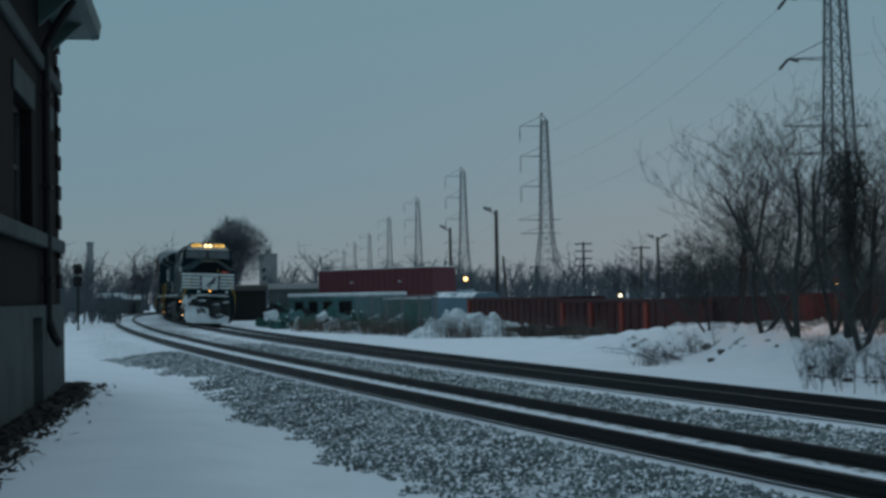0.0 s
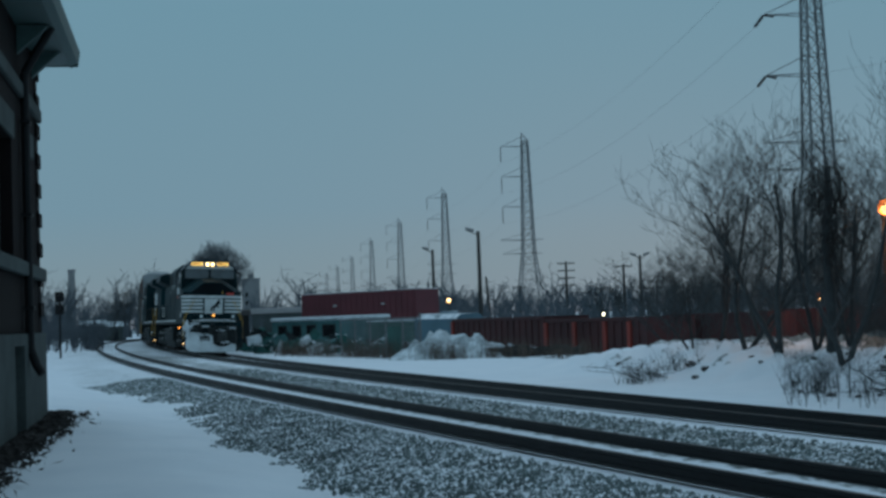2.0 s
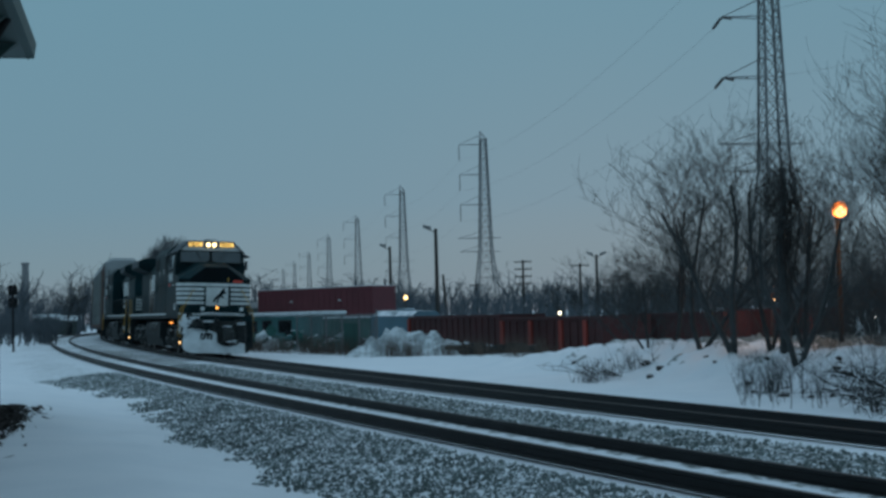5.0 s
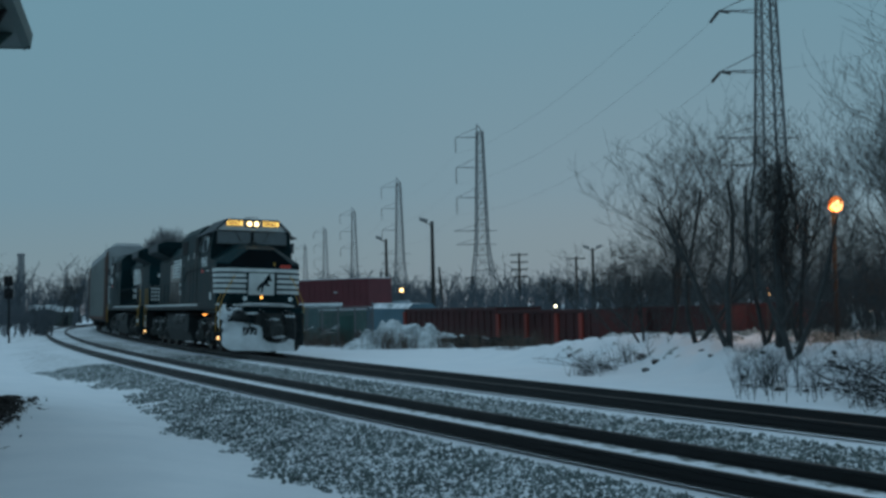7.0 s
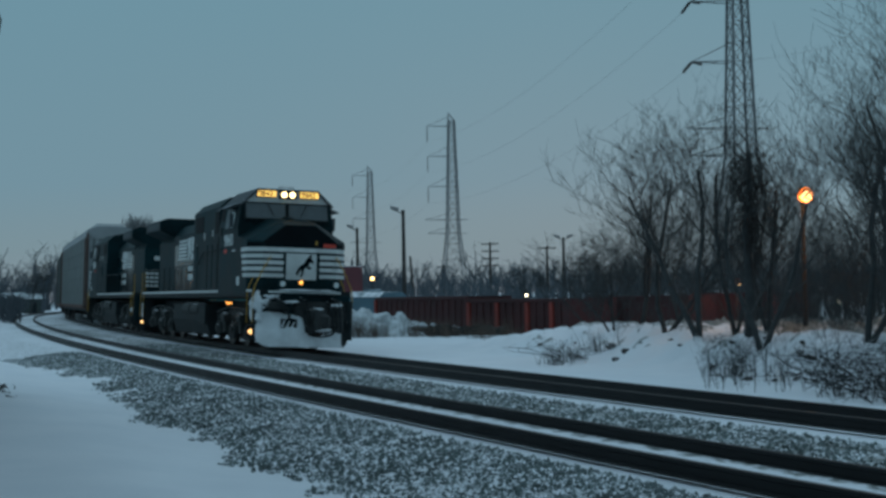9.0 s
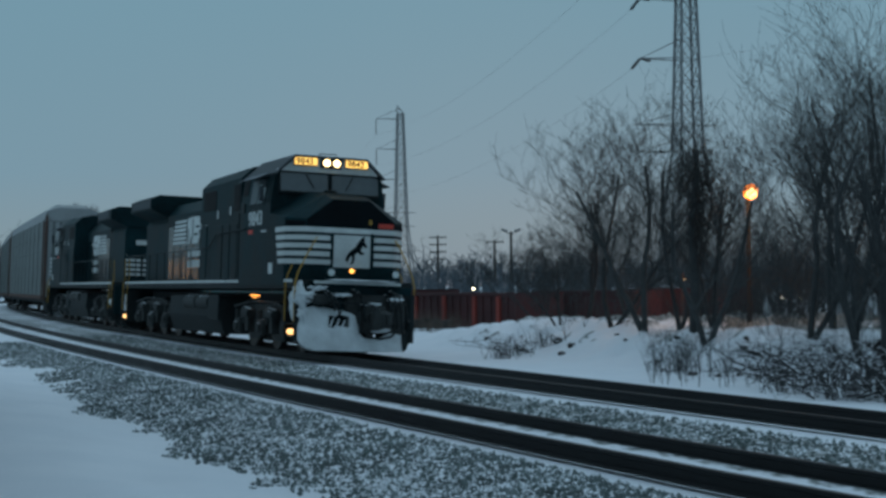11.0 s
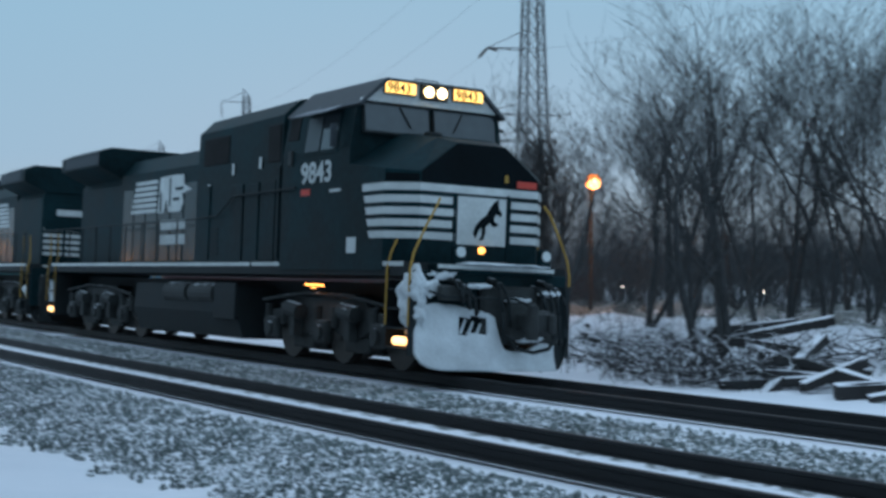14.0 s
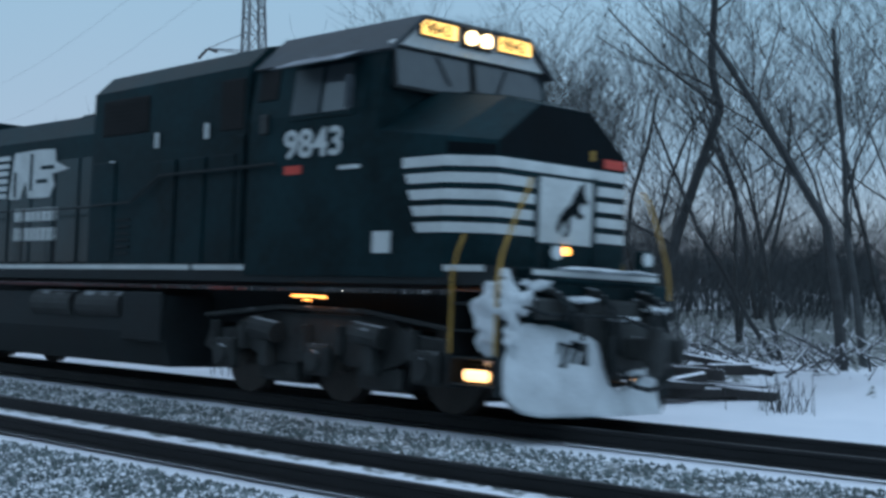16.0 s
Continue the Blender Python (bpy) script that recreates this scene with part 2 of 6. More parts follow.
def make_ground():
    gx, gy = spread(-9.0, 15.0, 0.22, 2600), spread(7.0, 46.0, 0.25, 2600)
    X, Y = np.meshgrid(gx, gy)
    Z, S = ground_at(X, Y)
    nx, ny = len(gx), len(gy)
    idx = np.arange(nx * ny).reshape(ny, nx)
    faces = np.stack([idx[:-1, :-1], idx[:-1, 1:], idx[1:, 1:], idx[1:, :-1]], -1).reshape(-1, 4)
    me = bpy.data.meshes.new("ground")
    me.from_pydata(np.stack([X, Y, Z], -1).reshape(-1, 3).tolist(), [], faces.tolist())
    at = me.attributes.new("snow", "FLOAT", "POINT")
    at.data.foreach_set("value", S.ravel().astype(np.float32))
    for p in me.polygons:
        p.use_smooth = True
    m = bpy.data.materials.new("snow_and_ballast")
    m.use_nodes = True
    n, l = m.node_tree.nodes, m.node_tree.links
    b = n["Principled BSDF"]
    b.inputs["Roughness"].default_value = 0.9
    b.inputs["Specular IOR Level"].default_value = 0.15
    co = n.new("ShaderNodeTexCoord")
    att = n.new("ShaderNodeAttribute")
    att.attribute_name = "snow"
    vor = n.new("ShaderNodeTexVoronoi")
    vor.inputs["Scale"].default_value = 16
    n1, n2, n3 = n.new("ShaderNodeTexNoise"), n.new("ShaderNodeTexNoise"), n.new("ShaderNodeTexNoise")
    n1.inputs["Scale"].default_value, n1.inputs["Detail"].default_value = 9, 4
    n2.inputs["Scale"].default_value, n2.inputs["Detail"].default_value = 0.7, 4
    n3.inputs["Scale"].default_value, n3.inputs["Detail"].default_value = 45, 3
    for q in (vor, n1, n2, n3):
        l.new(co.outputs["Object"], q.inputs["Vector"])
    stone = n.new("ShaderNodeMixRGB")
    stone.inputs[1].default_value, stone.inputs[2].default_value = (0.075, 0.085, 0.083, 1), (0.30, 0.32, 0.31, 1)
    l.new(vor.outputs["Color"], stone.inputs[0])
    white = n.new("ShaderNodeMixRGB")
    white.inputs[1].default_value, white.inputs[2].default_value = (0.70, 0.74, 0.79, 1), (0.86, 0.87, 0.90, 1)
    l.new(n2.outputs[0], white.inputs[0])
    # snow lies where the cover beats the grain of the stones
    k = n.new("ShaderNodeMath")
    k.operation = "SUBTRACT"
    l.new(att.outputs["Fac"], k.inputs[0])
    l.new(n1.outputs[0], k.inputs[1])
    k2 = n.new("ShaderNodeMapRange")
    k2.inputs["From Min"].default_value, k2.inputs["From Max"].default_value = -0.10, 0.12
    l.new(k.outputs[0], k2.inputs["Value"])
    mix = n.new("ShaderNodeMixRGB")
    l.new(k2.outputs[0], mix.inputs[0])
    l.new(stone.outputs[0], mix.inputs[1])
    l.new(white.outputs[0], mix.inputs[2])
    l.new(mix.outputs[0], b.inputs["Base Color"])
    h = n.new("ShaderNodeMixRGB")
    l.new(k2.outputs[0], h.inputs[0])
    l.new(vor.outputs["Distance"], h.inputs[1])
    l.new(n3.outputs[0], h.inputs[2])
    bp = n.new("ShaderNodeBump")
    bp.inputs["Strength"].default_value, bp.inputs["Distance"].default_value = 0.35, 0.03
    l.new(h.outputs[0], bp.inputs["Height"])
    l.new(bp.outputs[0], b.inputs["Normal"])
    me.materials.append(m)
    tagged(new("ground", me), "trampled and drifted snow with bare ballast beside the rails", "ground", kind="structure")


def ground_z(x, y):
    z, _ = ground_at(np.array([x]), np.array([y]))
    return float(z[0])


make_ground()


def make_ballast(name, label, count, s0, s1, o0, o1, keep, seed):
    """Loose stones, one mesh."""
    rng = np.random.RandomState(seed)
    s = s0 + (s1 - s0) * rng.rand(count) ** 1.5
    o = rng.uniform(o0, o1, count)
    x, y, z, h = line(s, o)
    gz, sn = ground_at(x, y)
    ok = sn < keep
    x, y, gz = x[ok], y[ok], gz[ok]
    base = np.array([(1, 0, 0), (0, 1, 0), (-1, 0, 0), (0, -1, 0), (0, 0, 1), (0, 0, -1)], float)
    tri = np.array([(0, 1, 4), (1, 2, 4), (2, 3, 4), (3, 0, 4), (1, 0, 5), (2, 1, 5), (3, 2, 5), (0, 3, 5)])
    k = len(x)
    v = base[None] * rng.uniform(0.55, 1.35, (k, 6, 3)) * rng.uniform(0.014, 0.036, (k, 1, 1)) + rng.normal(0, 0.006, (k, 6, 3))
    a = rng.uniform(0, 6.283, k)
    c, sn_ = np.cos(a)[:, None], np.sin(a)[:, None]
    v = np.stack([v[..., 0] * c - v[..., 1] * sn_, v[..., 0] * sn_ + v[..., 1] * c, v[..., 2]], -1)
    v += np.stack([x, y, gz + 0.012], -1)[:, None, :]
    f = tri[None] + (np.arange(k) * 6)[:, None, None]
    me = bpy.data.meshes.new(name)
    me.from_pydata(v.reshape(-1, 3).tolist(), [], f.reshape(-1, 3).tolist())
    me.materials.append(M_stone)
    tagged(new(name, me), label, "ballast", kind="stuff")


make_ballast("ballast_stones", "loose grey limestone ballast dusted with snow", 38000, 47, 90, 5.15, 9.0, 0.86, 3)
make_ballast("ballast_stones", "grey ballast between the two tracks", 12000, 45, 95, 1.1, 3.2, 0.75, 4)


# ------------------------------------------------------------------ tracks
RAIL = [(-0.075, -0.18), (0.075, -0.18), (0.075, -0.165), (0.012, -0.145), (0.012, -0.05), (0.036, -0.038), (0.036, -0.004), (0.028, 0.0),
        (-0.028, 0.0), (-0.036, -0.004), (-0.036, -0.038), (-0.012, -0.05), (-0.012, -0.145), (-0.075, -0.165)]


def make_track(name, centre, label):
    t = thing(name, label, "railway track", kind="structure")
    for side in (-1, 1):
        o = centre + side * GAUGE / 2
        rings = []
        for s in np.arange(S0 + 2, 330, 2.0):
            x, y, z, h = line(s, o)
            z += side * CANT / 2
            rings.append([(x - math.cos(h) * a, y + math.sin(h) * a, z + b) for a, b in RAIL])
        part("rail", loft(rings), M_rail, t)
    bm = boxes((-0.115, 0.115, -1.3, 1.3, -0.1, 0.0), bevel=0.012)
    first = part("tie", bm, M_tie, t)
    for i, s in enumerate(np.arange(38, 128, 0.56)):
        x, y, z, h = line(s, centre)
        ob = first if i == 0 else first.copy()
        if i:
            scene.collection.objects.link(ob)
        ob.matrix_basis = pose(x, y, float(z) - 0.235 + random.uniform(-0.015, 0.02), 0, 0, math.degrees(math.atan2(math.cos(h), math.sin(h))) + random.uniform(-1, 1))
    return t


make_track("track_1", 0.0, "rusty rails of the far track on snowy ties")
make_track("track_2", DTRACK, "rusty rails of the near track with snow between them")


# ------------------------------------------------------------------ the train
def wheelset(parent, x):
    bm = bmesh.new()
    for side in (-1, 1):
        q = Matrix.Rotation(radians(90), 4, "X")
        bmesh.ops.create_cone(bm, cap_ends=True, segments=28, radius1=0.53, radius2=0.53, depth=0.13, matrix=Matrix.Translation((0, side * 0.75, 0)) @ q)
        bmesh.ops.create_cone(bm, cap_ends=True, segments=28, radius1=0.56, radius2=0.56, depth=0.03, matrix=Matrix.Translation((0, side * 0.67, 0)) @ q)
        bmesh.ops.create_cone(bm, cap_ends=True, segments=14, radius1=0.17, radius2=0.14, depth=0.14, matrix=Matrix.Translation((0, side * 0.87, 0)) @ q)
    tube(bm, (0, -0.9, 0), (0, 0.9, 0), 0.09, 0.09, 10)
    me = bpy.data.meshes.new("wheelset")
    bm.to_mesh(me)
    bm.free()
    me.materials.append(M_steel)
    ob = new("wheelset", me)
    ob.parent = parent
    ob.matrix_basis = pose(x, 0, 0.53)
    return ob


def loco_truck(loco, cx, wheels):
    bm = bmesh.new()
    for side in (-1, 1):
        y0, y1 = side * 0.98, side * 1.14
        prof = [(-2.75, 0.62), (-2.6, 0.85), (-1.6, 0.92), (-1.3, 1.12), (1.3, 1.12), (1.6, 0.92), (2.6, 0.85), (2.75, 0.62), (2.35, 0.5), (1.75, 0.66), (1.2, 0.48), (0.5, 0.48), (0, 0.66), (-0.5, 0.48), (-1.2, 0.48), (-1.75, 0.66), (-2.35, 0.5)]
        loft([[(cx + a, y0, b) for a, b in prof], [(cx + a, y1, b) for a, b in prof]], bm)
        for ax in (-2.07, 0, 2.07):
            box(bm, cx + ax - 0.24, cx + ax + 0.24, y1, y1 + side * 0.16, 0.34, 0.74, bevel=0.04)
            tube(bm, (cx + ax, y1, 0.53), (cx + ax, y1 + side * 0.22, 0.53), 0.15, 0.13, 12)
            for dx in (-0.34, 0.34):
                tube(bm, (cx + ax + dx, y1 + side * 0.02, 0.62), (cx + ax + dx, y1 + side * 0.02, 0.98), 0.085, 0.085, 8)
        for ax in (-1.1, 1.05):
            tube(bm, (cx + ax - 0.3, y1 + side * 0.12, 0.92), (cx + ax + 0.25, y1 + side * 0.12, 0.86), 0.14, 0.14, 10)
            box(bm, cx + ax - 0.1, cx + ax + 0.1, y1, y1 + side * 0.18, 0.4, 1.0, bevel=0.02)
        tubes([(cx - 2.6, y1 + side * 0.08, 1.05), (cx - 0.8, y1 + side * 0.1, 1.2), (cx + 0.9, y1 + side * 0.1, 1.18), (cx + 2.5, y1 + side * 0.08, 1.0)], 0.03, 6, bm)
    box(bm, cx - 0.6, cx + 0.6, -0.95, 0.95, 0.7, 1.2)
    for ax in (-1.45, 0.62, 1.95):
        box(bm, cx + ax - 0.48, cx + ax + 0.48, -0.62, 0.62, 0.16, 0.86, bevel=0.06)
    for side in (-1, 1):
        for ax in (-1.03, 1.03):
            box(bm, cx + ax - 0.42, cx + ax + 0.42, side * 1.0, side * 1.10, 0.22, 0.50, bevel=0.03)
    t = part("truck", bm, M_truckgrey, loco, "grimy three-axle truck with snow on its castings")
    for ax in (-2.07, 0, 2.07):
        wheels.append(wheelset(t, cx + ax))
    return t


def nose_path(u):
    """Point of the nose's outline by distance from its middle, and the outward way."""
    segs = [((-1.90, 0.0), (-1.90, 1.12)), ((-1.90, 1.12), (-2.36, 1.50)), ((-2.36, 1.50), (-3.70, 1.50))]
    sign, d = (1 if u >= 0 else -1), abs(u)
    for a, b in segs:
        ln = math.hypot(b[0] - a[0], b[1] - a[1])
        if d <= ln + 1e-6 or b == segs[-1][1]:
            t = d / ln
            x, y = a[0] + (b[0] - a[0]) * t, a[1] + (b[1] - a[1]) * t
            nx, ny = (b[1] - a[1]) / ln, -(b[0] - a[0]) / ln
            return x, y * sign, nx, ny * sign
        d -= ln


def nose_strip(u0, u1, z0, z1, slant=0.0, out=0.012):
    cuts = sorted({u0, u1, *[c for c in (-1.716, -1.12, 1.12, 1.716) if u0 < c < u1]})
    rings = []
    for i, u in enumerate(cuts):
        du = slant if i == 0 else 0
        x, y, nx, ny = nose_path(u)
        xb, yb, _, _ = nose_path(u + du)
        rings.append([(x + nx * out, y + ny * out, z1), (xb + nx * out, yb + ny * out, z0), (xb - nx * 0.01, yb - ny * 0.01, z0), (x - nx * 0.01, y - ny * 0.01, z1)])
    return loft(rings)


DIGITS = "9843"


def lettering(txt, size, m, mat, parent, name, depth=0.006):
    cu = bpy.data.curves.new(name, "FONT")
    cu.body, cu.size, cu.extrude, cu.offset = txt, size, depth, size * 0.022
    tmp = bpy.data.objects.new(name, cu)
    scene.collection.objects.link(tmp)
    me = bpy.data.meshes.new_from_object(tmp.evaluated_get(bpy.context.evaluated_depsgraph_get()))
    bpy.data.objects.remove(tmp)
    me.materials.clear()
    me.materials.append(mat)
    ob = new(name, me)
    ob.parent = parent
    ob.matrix_basis = m
    return ob


def plow_plate(x0, d, caked):
    """A curved plough plate with a rounded near corner and a notch for the coupler; caked: uneven with snow, with an opening."""
    ys = [-1.42 + 2.56 * i / 51 for i in range(52)]
    top_y = [-1.42, -1.36, -1.26, -1.10, -0.8, -0.2, -0.06, 0.02, 0.10, 0.35, 0.6, 0.85, 1.14]
    top_z = [0.78, 0.98, 1.07, 1.12, 1.10, 1.00, 0.92, 0.60, 0.43, 0.38, 0.44, 0.56, 0.62]
    low_y, low_z = [-1.42, -1.34, -1.2, -1.0, 1.14], [0.34, 0.20, 0.12, 0.09, 0.09]
    bm = bmesh.new()
    nz = 18
    grid = []
    for y in ys:
        z1, z0 = float(np.interp(y, top_y, top_z)), float(np.interp(y, low_y, low_z))
        col = []
        for j in range(nz + 1):
            z = z0 + (z1 - z0) * j / nz
            x = 0.26 - 0.20 * abs(y / 1.36) ** 2.2 + float(np.interp(z, [0.09, 0.32, 0.62, 1.1], [0.05, 0.0, -0.03, -0.08]))
            if caked:
                x += 0.030 * noise.noise(Vector((y * 3, z * 3, 2))) + 0.012 * noise.noise(Vector((y * 11, z * 11, 4))) - 0.05 * max(0, j / nz - 0.9) * 10 * 0.6
                z += 0.02 * noise.noise(Vector((y * 6, 0, 7))) * (j / nz)
            col.append(bm.verts.new((x0 + d * x, y, z)))
        grid.append(col)
    for i in range(len(ys) - 1):
        for j in range(nz):
            c = (ys[i] + ys[i + 1]) / 2
            mid = (grid[i][j].co.z + grid[i + 1][j + 1].co.z) / 2
            if caked and -0.70 < c < -0.24 and 0.66 < mid < 0.92:
                continue
            bm.faces.new((grid[i][j], grid[i + 1][j], grid[i + 1][j + 1], grid[i][j + 1]))
    rim = bmesh.ops.extrude_face_region(bm, geom=bm.faces[:])
    for v in rim["geom"]:
        if isinstance(v, bmesh.types.BMVert):
            v.co.x -= d * 0.07
    bmesh.ops.delete(bm, geom=[v for v in bm.verts if not v.link_faces], context="VERTS")
    bmesh.ops.recalc_face_normals(bm, faces=bm.faces)
    return bm


SIDE_R = Matrix(((1, 0, 0, 0), (0, 0, -1, 0), (0, 1, 0, 0), (0, 0, 0, 1)))      # reads along +x, faces -y
SIDE_L = Matrix(((-1, 0, 0, 0), (0, 0, 1, 0), (0, 1, 0, 0), (0, 0, 0, 1)))      # reads along -x, faces +y
FRONT = Matrix(((0, 0, 1, 0), (1, 0, 0, 0), (0, 1, 0, 0), (0, 0, 0, 1)))        # reads along +y, faces +x


def make_loco(label, lit):
    L = thing("locomotive", label, "locomotive", group="the train")
    wheels = []
    # frame and ends
    part("underframe", boxes((-21.3, -1.55, -1.48, 1.48, 1.52, 1.74), (-20.5, -2.0, -0.6, 0.6, 0.95, 1.42)), M_grime, L)
    for side in (-1, 1):
        for a, b in ((-21.0, -7.6), (-7.5, -5.9), (-5.1, -1.7)):
            part("sill_stripe", boxes((a, b, side * 1.478, side * 1.492, 1.67, 1.74)), M_white, L, "dirty white sill stripe")
    for end, x0, d in (("front", -1.42, 1), ("rear", -21.35, -1)):
        bm = boxes((x0 - 0.12, x0, -1.42, 1.42, 0.55, 1.62), bevel=0.02)
        box(bm, x0 - d * 0.80, x0 + d * 0.08, -1.12, 1.12, 1.58, 1.74, bevel=0.03)
        part("pilot_plate", bm, M_black, L)
        part("anticlimber_stripe", boxes((x0 + d * 0.075, x0 + d * 0.09, -1.08, 1.10, 1.655, 1.715)), M_white, L, "white anticlimber edge")
        # plough, wrapped in packed snow
        snowy = end == "front"
        plow = part("snow_plow", plow_plate(x0, d, snowy), M_packsnow if snowy else M_grime, L, "steel snowplow caked with white snow" if snowy else "dark steel snowplow", smooth=True)
        if snowy:
            part("plow_pocket", boxes((x0 - 0.02, x0 + 0.12, -0.72, -0.22, 0.62, 0.94), bevel=0.02), M_matte, plow, "dark opening in the plow face")
            for k in range(3):
                bm = bmesh.new()
                tube(bm, (x0 + 0.115, -0.66 + 0.15 * k, 0.66), (x0 + 0.13, -0.58 + 0.14 * k, 0.88 - 0.03 * k), 0.032, 0.018, 6)
                part("pocket_snow", bm, M_packsnow, plow)
        wing = []
        for i in range(5):
            y = 1.16 + 0.26 * i / 4
            xf = x0 + d * (0.29 - 0.28 * abs(y / 1.36) ** 1.6)
            wing.append([(xf + d * 0.06, y, 0.10 + 0.5 * (i / 4) ** 3), (xf - d * 0.02, y, 0.32 + 0.35 * (i / 4) ** 3), (xf - d * 0.10, y, 0.72), (xf - d * 0.06, y, 1.0), (xf - d * 0.30, y, 1.0), (xf - d * 0.34, y, 0.72), (xf - d * 0.22, y, 0.12 + 0.5 * (i / 4) ** 3)])
        part("plow_wing", loft(wing), M_grime, L, "bare dark end of the snowplow", smooth=False)
        bm = boxes((x0 - 0.2, x0 + d * 0.70, 0.22, 0.52, 0.74, 1.0), bevel=0.03)
        box(bm, x0 + d * 0.62, x0 + d * 0.86, 0.14, 0.58, 0.66, 1.06, bevel=0.07)
        tube(bm, (x0 + d * 0.80, 0.22, 0.60), (x0 + d * 0.80, 0.22, 1.12), 0.10, 0.09, 12)
        box(bm, x0 + d * 0.84, x0 + d * 0.98, 0.44, 0.56, 0.70, 1.02, bevel=0.04)
        part("coupler", bm, M_truckgrey, L, "rusty dark knuckle coupler")
        part("uncoupling_lever", tubes([(x0 + d * 0.12, -1.25, 1.30), (x0 + d * 0.30, -1.05, 1.22), (x0 + d * 0.34, 0.20, 1.22), (x0 + d * 0.62, 0.34, 1.10)], 0.02, 6), M_grime, L)
        for k, y in enumerate((-0.86, -0.74, -0.62, -0.10, 0.02, 0.72, 0.84, 0.97, 1.10)):
            top, low, r = 1.50 - 0.05 * (k % 3), 0.80 - 0.09 * (k % 4), 0.026 + 0.006 * (k % 2)
            if y < -0.5:
                low += 0.34
            hose = [(x0 + d * 0.02, y, top), (x0 + d * 0.20, y + 0.01, top - 0.02), (x0 + d * 0.32, y + 0.02, top - 0.14), (x0 + d * 0.38, y + 0.05, (top + low) / 2), (x0 + d * 0.36, y + 0.09, low), (x0 + d * 0.30, y + 0.16, low + 0.05)]
            ob = part("air_hose", tubes(hose, r, 7), M_grime, L, smooth=True)
            bm = bmesh.new()
            tube(bm, hose[0], hose[1], r * 1.7, r * 1.5, 8)
            part("hose_fitting", bm, M_truckgrey, ob)
        part("slack_chain", tubes([(x0 + d * 0.5, -0.05, 0.66), (x0 + d * 0.56, 0.12, 0.45), (x0 + d * 0.58, 0.40, 0.40), (x0 + d * 0.56, 0.70, 0.46), (x0 + d * 0.48, 0.92, 0.66)], 0.03, 6), M_grime, L)
        bm = bmesh.new()
        box(bm, x0 + d * 0.00, x0 + d * 0.16, -0.30, 1.20, 0.50, 1.42, bevel=0.05)
        box(bm, x0 + d * 0.12, x0 + d * 0.34, 0.08, 0.66, 0.58, 1.18, bevel=0.05)
        box(bm, x0 + d * 0.12, x0 + d * 0.24, 0.74, 1.12, 1.0, 1.30, bevel=0.03)
        box(bm, x0 + d * 0.10, x0 + d * 0.22, -1.10, -0.62, 1.16, 1.40, bevel=0.03)
        part("coupler_gear", bm, M_truckgrey, L, "draft gear housing dusted with snow")
        if snowy:
            for y, z, w, t in ((-0.40, 1.40, 0.22, 0.04), (0.30, 1.20, 0.26, 0.04), (0.92, 1.32, 0.22, 0.05), (0.55, 0.60, 0.26, 0.06), (0.05, 1.74, 0.9, 0.02)):
                bm = bmesh.new()
                bmesh.ops.create_icosphere(bm, subdivisions=3, radius=1.0, matrix=Matrix.Translation((x0 + d * 0.22, y, z)) @ Matrix.Diagonal((0.14, w, t, 1)))
                for v in bm.verts:
                    v.co += Vector((0.02, 0.03, 0.035)) * noise.noise(v.co * 9.0)
                part("ledge_snow", bm, M_packsnow, L, "ridge of snow on the pilot", smooth=True)
        for side in (-1, 1):
            bm = bmesh.new()
            for z, inset in ((0.42, 0.0), (0.72, 0.10), (1.02, 0.2), (1.32, 0.3)):
                box(bm, x0 - d * 0.75, x0 - d * 0.05, side * (1.08 - inset * 0.3), side * 1.50, z - 0.03, z, bevel=0.01)
            box(bm, x0 - d * 0.80, x0 - d * 0.75, side * 1.05, side * 1.5, 0.36, 1.45)
            box(bm, x0 - d * 0.05, x0, side * 1.05, side * 1.5, 0.30, 1.45)
            steps = part("step_well", bm, M_grime, L)
            if end == "rear" or side < 0:
                q = 1.0 if end == "front" else 0.7
                bm = bmesh.new()
                at = Vector((x0 - d * 0.20, side * 1.36, 0.72 + 0.45 * q))
                bmesh.ops.create_icosphere(bm, subdivisions=5, radius=1.0, matrix=Matrix.Translation(at) @ Matrix.Diagonal((0.22 * q, 0.13, 0.50 * q, 1)))
                for v in bm.verts:
                    w = (v.co - at).normalized()
                    v.co += w * (0.13 * noise.noise(v.co * 2.6 + Vector((3.3, side, 0))) + 0.12 * noise.noise(v.co * 7.5) + 0.035 * noise.noise(v.co * 17.0))
                    v.co.x += d * 0.16 * (v.co.z - at.z)
                    v.co.x = min(v.co.x, x0 + 0.08) if d > 0 else max(v.co.x, x0 - 0.08)
                part("step_snow", bm, M_packsnow, steps, "ragged snow packed on the steps", smooth=True)
                if end == "front":
                    for k, (yy, zz, ry, rz) in enumerate(((1.28, 1.36, 0.20, 0.18), (1.02, 1.56, 0.24, 0.06), (1.32, 1.0, 0.12, 0.26))):
                        bm = bmesh.new()
                        at = Vector((x0 + 0.03, side * yy, zz))
                        bmesh.ops.create_icosphere(bm, subdivisions=5, radius=1.0, matrix=Matrix.Translation(at) @ Matrix.Diagonal((0.06, ry, rz, 1)))
                        for v in bm.verts:
                            v.co += (v.co - at) * (0.9 * noise.noise(v.co * 4.2 + Vector((k, 1, 0))) + 0.7 * noise.noise(v.co * 12.0))
                        part("pilot_snow", bm, M_packsnow, steps, "snow caked on the pilot corner", smooth=True)
